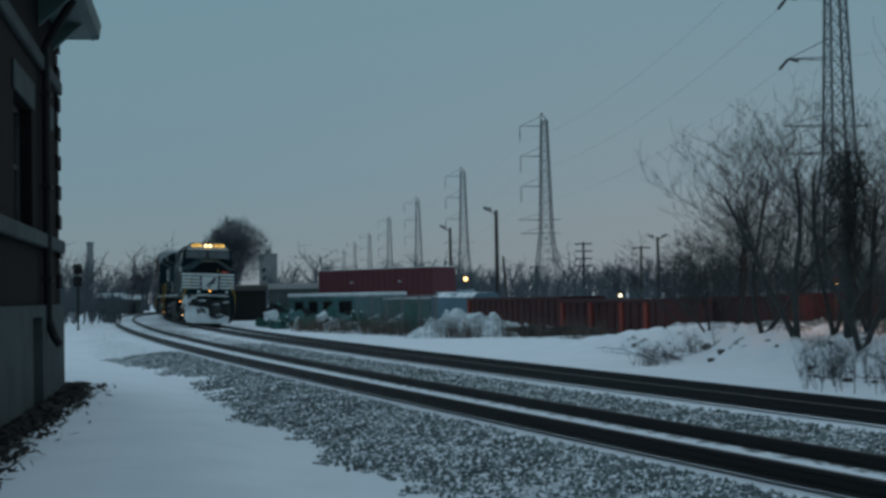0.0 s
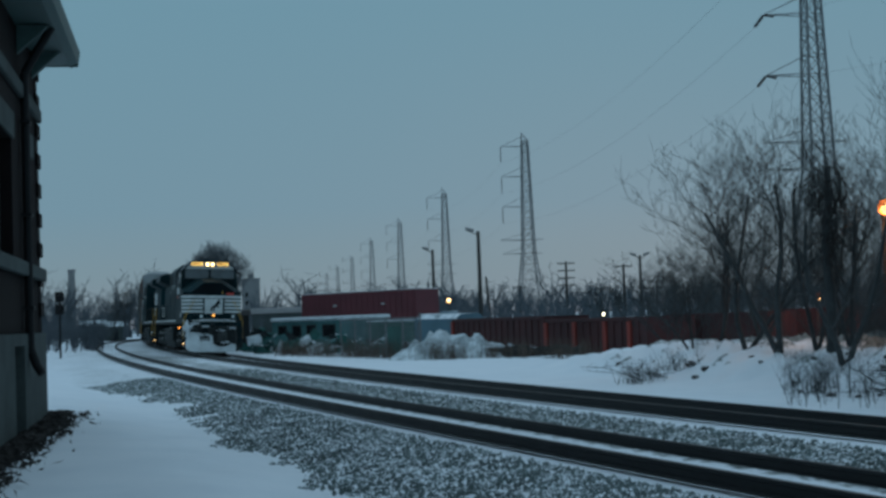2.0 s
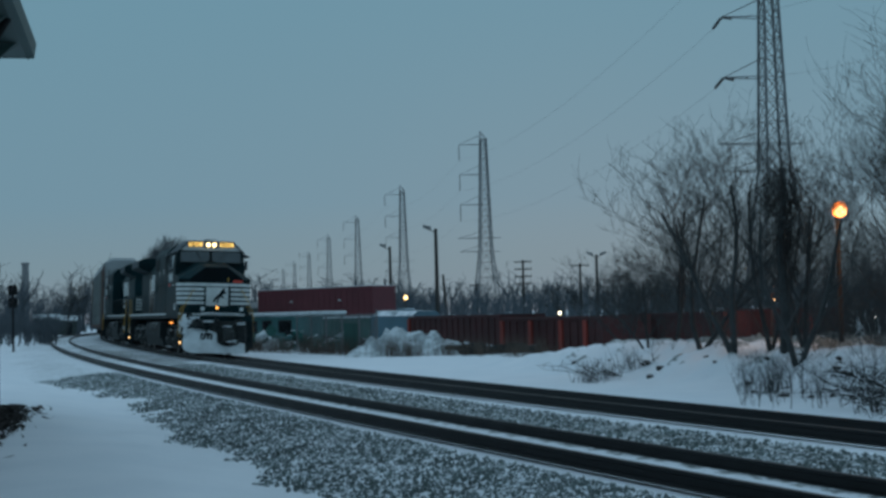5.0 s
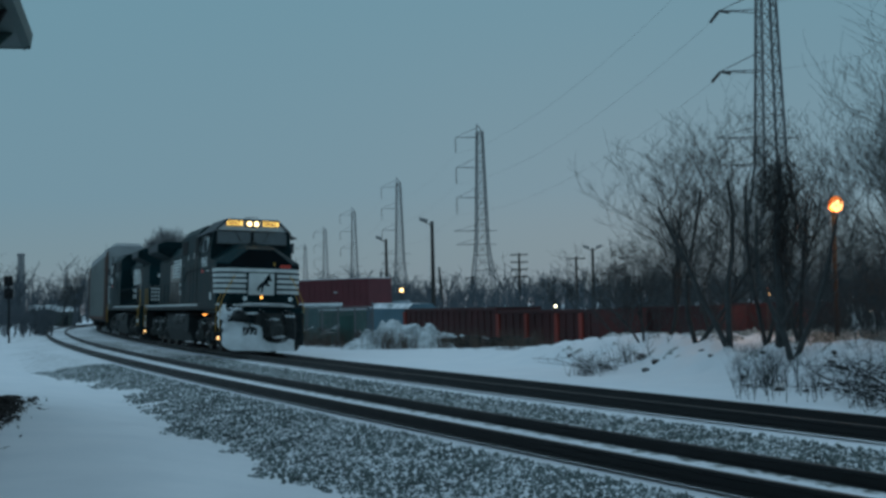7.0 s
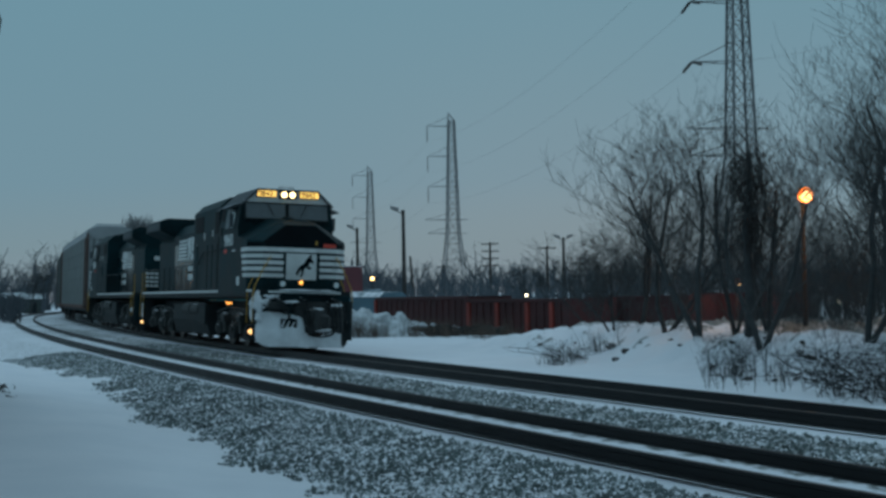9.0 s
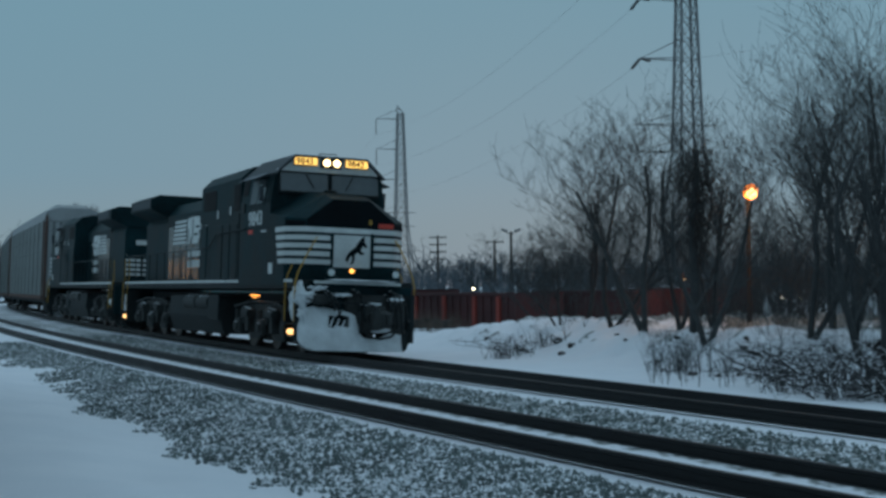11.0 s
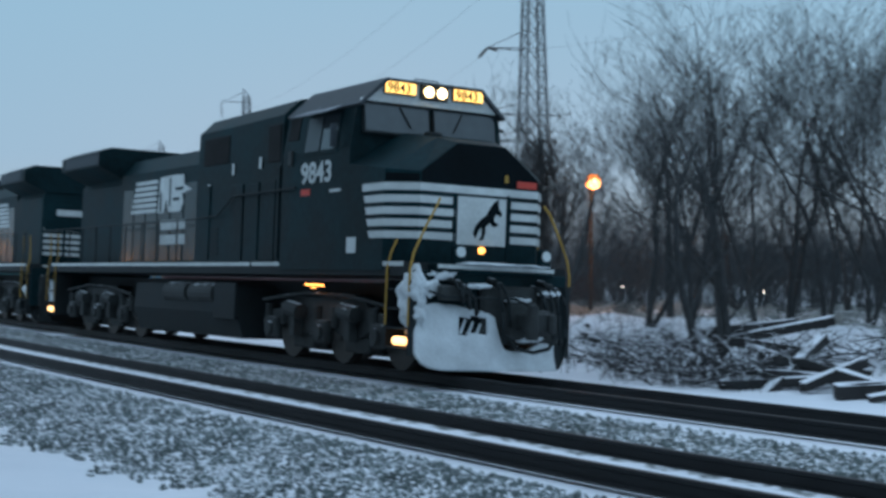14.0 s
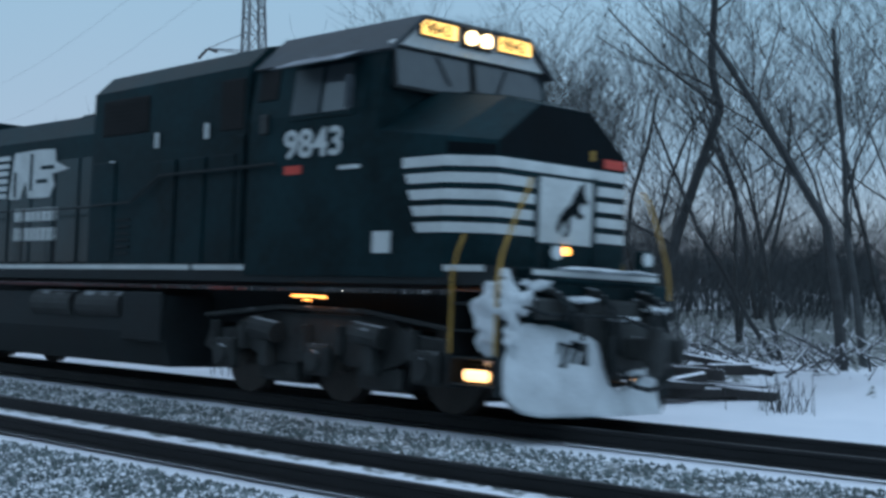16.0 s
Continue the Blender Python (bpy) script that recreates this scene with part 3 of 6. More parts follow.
            if lit:
                part("step_light", boxes((x0 - d * 0.56, x0 - d * 0.16, side * 1.40, side * 1.505, 0.45, 0.58), bevel=0.04), M_lamp_step, steps, "glowing step light on the lowest step")
            for x in (x0 - d * 0.04, x0 - d * 0.76):
                pts = [(x, side * 1.5, 0.75), (x, side * 1.5, 1.62), (x, side * 1.44, 1.88), (x, side * 1.24, 2.3), (x, side * 1.06, 2.62), (x - d * 0.05, side * 0.98, 2.74)]
                if end == "rear":
                    pts = pts[:3] + [(x, side * 1.46, 2.55)]
                part("grab_rail", tubes(pts, 0.019, 6), M_yellow, L, "yellow corner handrail")
    # nose
    def nose_ring(x, w, zs, top_w):
        return [(x, -w, 1.60), (x, -w, zs[0]), (x, -top_w, zs[1]), (x, top_w, zs[1]), (x, w, zs[0]), (x, w, 1.60)]
    nose = part("nose", loft([nose_ring(-1.90, 1.12, (3.18, 3.68), 0.46), nose_ring(-2.36, 1.50, (3.22, 3.80), 0.54), nose_ring(-3.62, 1.50, (3.36, 3.95), 0.60)]), M_black, L)
    front = [(-1.10, 3.02), (-1.10, 3.175), (-0.455, 3.665), (0.455, 3.665), (1.10, 3.175), (1.10, 3.02)]
    part("nose_front_panel", loft([[(x, y, z) for y, z in front] for x in (-1.905, -1.893)]), M_matte, nose, "matt black upper nose panel")
    for sy in (-1, 1):
        flank = [(-1.91, sy * 1.125, 3.02), (-1.91, sy * 1.125, 3.13), (-2.35, sy * 1.495, 3.15), (-2.35, sy * 1.495, 3.02)]
        part("nose_flank_panel", loft([flank, [(x + 0.008, y + sy * 0.008, z) for x, y, z in flank]]), M_matte, nose)
    part("nose_top_snow", loft([[(-2.38, -0.50, 3.815), (-2.38, 0.50, 3.815), (-2.38, 0.50, 3.79), (-2.38, -0.50, 3.79)], [(-3.55, -0.58, 3.955), (-3.55, 0.58, 3.955), (-3.55, 0.58, 3.93), (-3.55, -0.58, 3.93)]]), M_black, nose)
    rows = [(2.875, 2.995, 2.45), (2.685, 2.80, 2.40), (2.495, 2.61, 2.34), (2.305, 2.42, 2.28), (2.115, 2.23, 2.22)]
    for i, (z0, z1, reach) in enumerate(rows):
        if i == 0:
            part("nose_stripe", nose_strip(-reach, reach, z0, z1), M_white, L, "white nose stripe")
        else:
            part("nose_stripe", nose_strip(-reach, -0.52 if i % 2 else -0.46, z0, z1, slant=0.06), M_white, L)
            part("nose_stripe", nose_strip(0.60, reach - 0.05, z0, z1), M_white, L)
    emblem = part("nose_emblem", boxes((-1.90, -1.885, -0.42, 0.50, 2.06, 2.83)), M_white, L, "white emblem panel on the nose")
    prof = [(0.08, 0.22), (0.18, 0.12), (0.25, 0.30), (0.32, 0.36), (0.36, 0.20), (0.30, 0.08), (0.42, 0.10), (0.46, 0.24), (0.44, 0.38), (0.56, 0.46), (0.66, 0.38), (0.80, 0.40), (0.82, 0.46),
            (0.70, 0.48), (0.66, 0.56), (0.72, 0.66), (0.86, 0.60), (0.90, 0.66), (0.76, 0.80), (0.72, 0.98), (0.62, 0.92), (0.50, 0.78), (0.42, 0.62), (0.26, 0.52), (0.14, 0.40)]
    prof = [(-0.20 + 0.62 * u + 0.10 * v, 2.08 + 0.76 * v) for u, v in prof]
    part("emblem_figure", loft([[(-1.887, y, z) for y, z in prof], [(-1.876, y, z) for y, z in prof]]), M_matte, emblem, "dark leaping shape on the emblem")
    for ya, yb, zt in ((0.52, 0.56, 2.9), (-0.50, -0.47, 2.8)):
        part("nose_seam", boxes((-1.90, -1.880, ya, yb, 1.75, zt)), M_black, L)
    part("nose_placard", boxes((-1.893, -1.878, 0.70, 1.08, 3.03, 3.14)), M_red, L, "red placard on the nose")
    part("nose_mark", boxes((-1.893, -1.878, 0.46, 0.52, 3.10, 3.22)), M_yellow, L)
    for y in (-0.64, 0.98):
        bm = boxes((-1.53, -1.40, y - 0.11, y + 0.11, 1.72, 2.03), bevel=0.03)
        case = part("ditch_light", bm, M_black, L, "ditch light housing on the front deck")
        bm = bmesh.new()
        tube(bm, (-1.405, y, 1.92), (-1.375, y, 1.92), 0.085, 0.08, 16)
        part("lens", bm, M_lens, case, "unlit round lens")
    # the cab
    def cab_ring(x, low=1.60):
        return [(x, -1.50, low), (x, -1.50, 3.66), (x, -1.40, 4.38), (x, -0.92, 4.82), (x, 0.92, 4.82), (x, 1.40, 4.38), (x, 1.50, 3.66), (x, 1.50, low)]
    cab = part("cab", loft([cab_ring(-3.6), cab_ring(-6.25)]), M_black, L)
    part("cab_roof", loft([[(x, -1.46, 4.36), (x, -0.95, 4.845), (x, 0.95, 4.845), (x, 1.46, 4.36), (x, 1.40, 4.34), (x, 0.9, 4.8), (x, -0.9, 4.8), (x, -1.40, 4.34)] for x in (-3.43, -6.25)]), M_roofgrey, cab, "frosted grey cab roof")
    part("roof_fascia", loft([[(x, -1.38, 4.44), (x, -0.93, 4.835), (x, 0.93, 4.835), (x, 1.38, 4.44)] for x in (-3.51, -3.6)]), M_white, cab, "off-white fascia above the windscreens")
    for a, b in ((-1.28, -0.06), (0.06, 1.28)):
        z_out = 4.39
        rim = part("windscreen_frame", loft([[(x + 0.085, a - 0.03, 3.90), (x, a - 0.03, 4.43), (x, b + 0.03, 4.43), (x + 0.085, b + 0.03, 3.90)] for x in (-3.575, -3.66)]), M_grime, cab)
        part("windscreen", loft([[(x + 0.078, a, 3.94), (x, a, z_out), (x, b, z_out), (x + 0.078, b, 3.94)] for x in (-3.562, -3.585)]), M_glass, rim, "dark windscreen reflecting the sky")
    for sy in (-1, 1):
        part("wiper", tubes([(-3.54, sy * 0.62, 4.38), (-3.48, sy * 0.42, 4.04)], 0.012, 5), M_grime, cab)
    part("nose_lamp", boxes((-3.56, -3.38, -0.16, 0.16, 3.92, 4.01), bevel=0.03), M_grime, cab)
    bm = bmesh.new()
    box(bm, -3.51, -3.45, -0.28, 0.28, 4.55, 4.81, bevel=0.02)
    hl = part("headlight_housing", bm, M_grime, cab)
    for y in (-0.13, 0.13):
        bm = bmesh.new()
        tube(bm, (-3.46, y, 4.68), (-3.415, y, 4.68), 0.082, 0.092, 18)
        part("headlight", bm, M_lamp_white if lit else M_lens, hl, "bright lit headlight" if lit else "unlit headlight")
    for a, b in ((-0.98, -0.36), (0.36, 0.98)):
        board = part("number_board", boxes((-3.51, -3.45, a, b, 4.585, 4.80), bevel=0.015), M_grime, cab)
        part("board_face", boxes((-3.45, -3.44, a + 0.02, b - 0.02, 4.605, 4.785)), M_lamp_board if lit else M_glass, board, "amber-lit number board" if lit else "dark number board")
        if lit:
            lettering(DIGITS, 0.205, Matrix.Translation((-3.437, a + 0.05, 4.625)) @ FRONT @ Matrix.Diagonal((1.12, 1, 1, 1)), M_grime, board, "board_digits", 0.003)
    bm = bmesh.new()
    tubes([(-3.8, -0.2, 4.84), (-3.8, -0.2, 4.94), (-3.8, 0.25, 4.94), (-3.8, 0.25, 4.84)], 0.012, 5, bm)
    part("roof_grab", bm, M_grime, cab)
    bm = bmesh.new()
    for y, x in ((-0.08, -4.95), (0.06, -4.75), (-0.02, -5.15)):
        tubes([(x, y, 4.86), (x + 0.35, y, 4.9)], 0.05, 8, bm)
    part("horn", bm, M_grime, cab)
    for side in (-1, 1):
        def pane(name, x0, x1, z0, z1, mat, parent, proud=0.012):
            def yy(z):
                return 1.50 if z <= 3.66 else 1.50 - 0.10 * (z - 3.66) / 0.72
            ring = lambda o: [(x0, side * (yy(z0) + o), z0), (x1, side * (yy(z0) + o), z0), (x1, side * (yy(z1) + o), z1), (x0, side * (yy(z1) + o), z1)]
            return part(name, loft([ring(-0.02), ring(proud)]), mat, parent)
        fr = pane("side_window_frame", -5.37, -4.07, 3.60, 4.30, M_black, cab, 0.018)
        pane("side_window", -5.31, -4.75, 3.66, 4.26, M_pale_shut, fr, 0.026)
        pane("side_window", -4.67, -4.13, 3.66, 4.26, M_glass, fr, 0.026)
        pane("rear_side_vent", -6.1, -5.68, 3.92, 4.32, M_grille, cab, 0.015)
        part("intercom_box", boxes((-5.98, -5.80, side * 1.49, side * 1.54, 3.46, 3.72), bevel=0.015), M_truckgrey, cab, "small grey box under the vent")
        bm = loft([[(x, side * 1.42, 4.40), (x, side * 1.80, 4.24), (x, side * 1.80, 4.22), (x, side * 1.42, 4.37)] for x in (-5.4, -4.)])
        part("sunshade", bm, M_roofgrey, cab, "grey tilted window awning")
        part("mirror", boxes((-4.03, -3.98, side * 1.56, side * 1.68, 3.66, 4.06), bevel=0.01), M_roofgrey, cab, "frosted side mirror")
        part("white_placard", boxes((-3.59, -3.27, side * 1.495, side * 1.512, 1.88, 2.14)), M_white, L)
        part("red_placard", boxes((-5.42, -5.06, side * 1.495, side * 1.512, 2.90, 3.01)), M_red, cab)
        part("builder_plate", boxes((-4.30, -3.89, side * 1.495, side * 1.51, 2.92, 2.97)), M_white, cab)
        m = Matrix.Translation((-5.45, -1.505, 3.12)) @ SIDE_R if side < 0 else Matrix.Translation((-4.1, 1.505, 3.12)) @ SIDE_L
        lettering(DIGITS, 0.50, m @ Matrix.Diagonal((1.22, 1, 1, 1)), M_white, cab, "road_number")
        tubes_bm = tubes([(-5.55, side * 1.56, 3.05), (-8.35, side * 1.56, 3.02), (-9.15, side * 1.56, 2.66), (-10.25, side * 1.56, 2.64)], 0.02, 6)
        for x in (-5.95, -7.05, -8.15):
            tube(tubes_bm, (x, side * 1.5, 3.04), (x, side * 1.56, 3.04), 0.015, 0.015, 5)
        part("side_grab_rail", tubes_bm, M_grime, L)
    # equipment cab behind, as wide as the driving cab
    aux = part("equipment_cabinet", loft([[(x, -1.48, 1.60), (x, -1.46, 4.36 + dz), (x, -1.16, 4.66 + dz), (x, -0.7, 4.76 + dz), (x, 0.7, 4.76 + dz), (x, 1.16, 4.66 + dz), (x, 1.46, 4.36 + dz), (x, 1.48, 1.60)] for x, dz in ((-6.35, 0.08), (-10.5, 0.03))]), M_black, L)
    for side in (-1, 1):
        for a, b in ((-7.2, -6.55), (-7.95, -7.3), (-8.65, -8.05)):
            part("cabinet_door", boxes((a, b, side * 1.475, side * 1.50, 1.75, 3.25), bevel=0.01), M_black, aux)
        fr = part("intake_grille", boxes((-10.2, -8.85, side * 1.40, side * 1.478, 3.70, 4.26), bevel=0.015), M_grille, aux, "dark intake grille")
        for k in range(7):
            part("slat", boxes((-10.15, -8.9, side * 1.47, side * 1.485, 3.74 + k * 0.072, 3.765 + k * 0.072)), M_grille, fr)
        for z in (2.2, 2.5):
            part("louvre", boxes((-9.65, -9.25, side * 1.48, side * 1.5, z - 0.3, z - 0.28), (-9.65, -9.25, side * 1.48, side * 1.5, z - 0.2, z - 0.18), (-9.65, -9.25, side * 1.48, side * 1.5, z - 0.1, z - 0.08)), M_grime, aux)
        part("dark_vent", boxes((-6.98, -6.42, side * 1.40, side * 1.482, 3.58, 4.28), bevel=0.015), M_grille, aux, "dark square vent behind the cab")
        for a, b, z0, z1 in ((-10.4, -9.75, 1.78, 3.3), (-6.52, -6.38, 1.8, 3.5)):
            part("cover_panel", boxes((a, b, side * 1.475, side * 1.495, z0, z1), bevel=0.01), M_black, aux)
        for x, z in ((-8.65, 3.45), (-7.35, 3.5), (-9.9, 3.1)):
            part("notice_plate", boxes((x, x + 0.1, side * 1.478, side * 1.492, z, z + 0.22)), M_white, aux)
    # engine hood
    hood = part("engine_hood", loft([[(x, -0.92, 1.60), (x, -0.92, 3.92), (x, -0.62, 4.30), (x, 0.62, 4.30), (x, 0.92, 3.92), (x, 0.92, 1.60)] for x in (-10.1, -17.05)]), M_black, L)
    part("exhaust_box", boxes((-11.75, -10.6, -0.55, 0.55, 4.28, 4.54), bevel=0.04), M_grime, hood, "sooty exhaust and brake housing")
    bm = bmesh.new()
    for k in range(5):
        box(bm, -13.05 + k * 0.22, -12.89 + k * 0.22, -0.3, 0.3, 4.28, 4.42, bevel=0.02)
    part("roof_hatches", bm, M_grime, hood)
    for side in (-1, 1):
        for k in range(8):
            x = -16.85 + k * 0.84
            part("hood_door", boxes((x, x + 0.76, side * 0.915, side * 0.94, 1.80, 3.55), bevel=0.01), M_hood, hood)
        y0, y1 = side * 0.935, side * 0.952
        for k in range(6):
            part("side_logo_bar", boxes((-16.2 + k * 0.06, -14.5 + k * 0.02, y0, y1, 2.95 + k * 0.135, 3.03 + k * 0.135)), M_white, hood, "white bar of the side emblem")
        prof = [(-13.27, 2.92), (-12.83, 2.92), (-12.65, 3.25), (-12.5, 2.92), (-11.7, 2.92), (-11.53, 3.12), (-11.63, 3.32), (-11., 3.38), (-11.51, 3.52), (-11.57, 3.74), (-12.15, 3.76), (-13.1, 3.74), (-13.15, 3.60)]
        prof = [((x + 13.27) * 0.95 - 14.36, z) for x, z in prof]
        part("side_emblem", loft([[(x, y0, z) for x, z in prof], [(x, y1, z) for x, z in prof]]), M_white, hood, "white emblem block on the hood side")
        for a, b, z0, z1 in ((-13.60, -13.50, 3.05, 3.7), (-13.2, -12.72, 3.40, 3.47), (-13.35, -12.95, 3.17, 3.24), (-14.2, -14.1, 2.95, 3.4)):
            part("emblem_gap", boxes((a, b, y1, y1 + side * 0.004, z0, z1)), M_black, hood)
        for z in (2.52, 2.18):
            part("lettering_bar", boxes(*[(-14.1 + k * 0.2, -13.95 + k * 0.2, y0, y1, z, z + 0.22) for k in range(8)]), M_white, hood, "white lettering bar")
    # radiator section
    rad = part("radiator_hood", loft([[(x, -0.92, 1.60), (x, -0.92, 3.70), (x, -0.8, 4.0), (x, 0.8, 4.0), (x, 0.92, 3.70), (x, 0.92, 1.60)] for x in (-17.05, -20.35)]), M_black, L)
    part("radiator_wing", loft([[(x, -0.85, 3.88), (x, -1.5, 4.16), (x, -1.5, 4.50), (x, -1.2, 4.64), (x, 1.2, 4.64), (x, 1.5, 4.50), (x, 1.5, 4.16), (x, 0.85, 3.88)] for x in (-17.2, -20.4)]), M_black, rad, "overhanging dark radiator wings")
    part("radiator_screen", boxes((-20.0, -17.2, -1.52, -1.495, 4.2, 4.46), (-20.0, -17.4, 1.495, 1.52, 4.2, 4.46), (-20.0, -17.4, -1.15, 1.15, 4.635, 4.66)), M_roofgrey, rad, "frosted radiator screens")
    part("rear_window_panel", boxes((-20.38, -20.345, -0.85, 0.85, 2.75, 3.5)), M_black, rad)
    for k in range(5):
        part("rear_stripe", boxes((-20.375, -20.34, -0.86, 0.86, 2.02 + k * 0.18, 2.12 + k * 0.18)), M_white, rad, "white stripe on the hood end")
    part("rear_stripe_seam", boxes((-20.385, -20.36, -0.3, -0.22, 1.9, 2.95), (-20.385, -20.36, 0.22, 0.3, 1.9, 2.95)), M_black, rad)
    part("rear_number_panel", boxes((-20.39, -20.36, -0.5, 0.5, 3.2, 3.38)), M_white, rad, "white number panel")
    # walkway rails
    for side in (-1, 1):
        part("handrail", tubes([(-10.3, side * 1.46, 2.64), (-20.9, side * 1.46, 2.64)], 0.018, 6), M_grime, L)
        for k in range(10):
            x = -10.5 - k * 1.13
            bm = bmesh.new()
            tube(bm, (x, side * 1.46, 1.58), (x, side * 1.46, 2.66), 0.018, 0.018, 6)
            part("stanchion", bm, M_grime, L)
    # tanks
    prof = [(-1.38, 1.30), (-1.42, 0.75), (-1.26, 0.26), (1.26, 0.26), (1.42, 0.75), (1.38, 1.30)]
    part("fuel_tank", loft([[(x, y, z) for y, z in prof] for x in (-14.3, -8.3)]), M_grime, L, "large dark fuel tank")
    for side in (-1, 1):
        for a, b in ((-12.3, -11.), (-10.8, -9.5)):
            bm = bmesh.new()
            tube(bm, (a, side * 1.28, 1.12), (b, side * 1.28, 1.12), 0.22, 0.22, 16)
            part("air_reservoir", bm, M_truckgrey, L, "cylindrical air reservoir", smooth=False)
        part("tank_cabinet", boxes((-9.4, -8.3, side * 1.40, side * 1.47, 0.62, 1.34), bevel=0.02), M_grime, L)
        if lit:
            part("underfloor_light", boxes((-5.2, -4.78, side * 1.40, side * 1.47, 1.33, 1.36), (-4.7, -4.56, side * 1.40, side * 1.46, 1.32, 1.355), (-4.98, -4.86, side * 1.40, side * 1.46, 1.285, 1.305), bevel=0.008), M_lamp_dim, L, "faint amber light under the sill")
    loco_truck(L, -4.9, wheels)
    loco_truck(L, -17.6, wheels)
    if lit:
        bm = bmesh.new()
        tube(bm, (-1.91, 0.05, 1.98), (-1.85, 0.05, 1.98), 0.055, 0.05, 12)
        part("amber_lamp", bm, M_lamp_amber, L, "small amber lamp on the nose")
    else:
        bm = bmesh.new()
        tube(bm, (-19.9, -1.5, 1.92), (-19.9, -1.47, 1.92), 0.06, 0.06, 12)
        part("walkway_lamp", bm, M_lamp_step, L)
    return L, wheels


def make_autorack():
    A = thing("autorack_wagon", "tall weathered grey enclosed autorack freight wagon", "freight wagon", group="the train")
    wheels = []
    n = 27.4
    body = part("body", loft([[(x, -1.50, 1.0), (x, -1.50, 5.1), (x, 1.50, 5.1), (x, 1.50, 1.0)] for x in (-0.75, -n + 0.75)]), M_rack, A)
    part("roof", loft([[(x, -1.53, 4.98), (x, -1.40, 5.50), (x, -0.75, 5.98 - d), (x, 0.75, 5.98 - d), (x, 1.40, 5.50), (x, 1.53, 4.98)] for x, d in ((-0.70, 0.25), (-2.6, 0.0), (-n + 2.6, 0.0), (-n + 0.7, 0.25))]), M_rackroof, A, "pale corrugated roof")
    part("underframe", boxes((-n + 0.5, -0.5, -1.35, 1.35, 0.72, 1.02), (-n + 0.05, -0.05, -0.2, 0.2, 0.72, 1.0)), M_grime, A)
    for side in (-1, 1):
        for k in range(10):
            x = -0.95 - k * 2.83
            part("side_post", boxes((x - 0.09, x + 0.09, side * 1.49, side * 1.56, 1.0, 5.02)), M_rust if k in (0, 9) else M_rack, A)
        for k in range(9):
            for j in range(5):
                x = -1.06 - k * 2.83
                z = 1.12 + j * 0.775
                part("side_panel", boxes((x - 2.60, x - 0.01, side * 1.492, side * 1.525, z, z + 0.72), bevel=0.008), M_rack, A)
        part("side_sill", boxes((-n + 0.8, -0.8, side * 1.49, side * 1.565, 0.92, 1.10)), M_rust, A, "rusty side sill")
    for x, d in ((-0.75, 1), (-n + 0.75, -1)):
        for y in (-1.46, 1.38):
            part("corner_post", boxes((x - 0.06, x + d * 0.12, y, y + 0.10, 0.85, 5.3)), M_rust, A, "rusty corner post")
        for k in range(8):
            y = -1.3 + k * 0.34
            part("end_door_rib", boxes((x - 0.02, x + d * 0.05, y, y + 0.2, 1.05, 5.05)), M_rackroof, A)
    for cx in (-3.2, -n + 3.2):
        bm = bmesh.new()
        for side in (-1, 1):
            prof = [(-1.35, 0.45), (-1.2, 0.68), (-0.5, 0.82), (0.5, 0.82), (1.2, 0.68), (1.35, 0.45), (0.7, 0.4), (0.4, 0.28), (-0.4, 0.28), (-0.7, 0.4)]
            loft([[(cx + a, side * 0.95, b) for a, b in prof], [(cx + a, side * 1.1, b) for a, b in prof]], bm)
        box(bm, cx - 0.25, cx + 0.25, -1.0, 1.0, 0.4, 0.8)
        t = part("truck", bm, M_grime, A)
        for ax in (-0.88, 0.88):
            w = wheelset(t, cx + ax)
            w.matrix_basis = pose(cx + ax, 0, 0.44) @ Matrix.Diagonal((0.83, 1, 0.83, 1))
    return A


LEAD, LEAD_WHEELS = make_loco("black and white diesel freight locomotive with lit headlights", True)
TRAIL, TRAIL_WHEELS = make_loco("black diesel freight locomotive coupled long hood first", False)
RACK = make_autorack()
RACKS = [RACK, copy_thing(RACK, Matrix()), copy_thing(RACK, Matrix())]


# ------------------------------------------------------------------ places round the line
def spot(bearing, dist):
    b = radians(bearing)
    return dist * math.sin(b), dist * math.cos(b)


def height(elev, dist):
    return EYE.z + dist * math.tan(radians(elev))


M_bark = material("dark_bark", (0.040, 0.043, 0.044), 0.9, vary=0.4, scale=4, fine=30, bump=0.4)
M_snowbark = material("bark_with_snow", (0.050, 0.054, 0.055), 0.9, vary=0.4, scale=4, fine=30, bump=0.4, coat=(SNOW_C, -0.10))
# Twig colour raised towards grey-blue to stand for haze over distance.
M_farwood = material("haze_tinted_twigs", (0.070, 0.082, 0.094), 0.95, vary=0.3, scale=0.3, fine=3, bump=0)
M_brush = material("snowy_cut_branches", (0.04, 0.042, 0.044), 0.9, vary=0.4, scale=4, fine=30, bump=0.4, coat=(SNOW_C, 0.45))
M_underwood = material("dark_wet_twigs", (0.036, 0.043, 0.046), 0.9, vary=0.4, scale=3, fine=25, bump=0.3)
M_vine = material("dead_vine", (0.035, 0.030, 0.028), 0.95, vary=0.4)
M_galv = material("galvanised_lattice_steel", (0.15, 0.155, 0.16), 0.6, metal=0.3, vary=0.2, scale=0.5)
M_wire = material("aluminium_conductor", (0.13, 0.135, 0.14), 0.5, metal=0.3, vary=0.1)
M_insul = material("dark_insulator", (0.05, 0.045, 0.045), 0.3, vary=0.2)
M_pole = material("tarred_pole", (0.035, 0.032, 0.03), 0.9, vary=0.3)
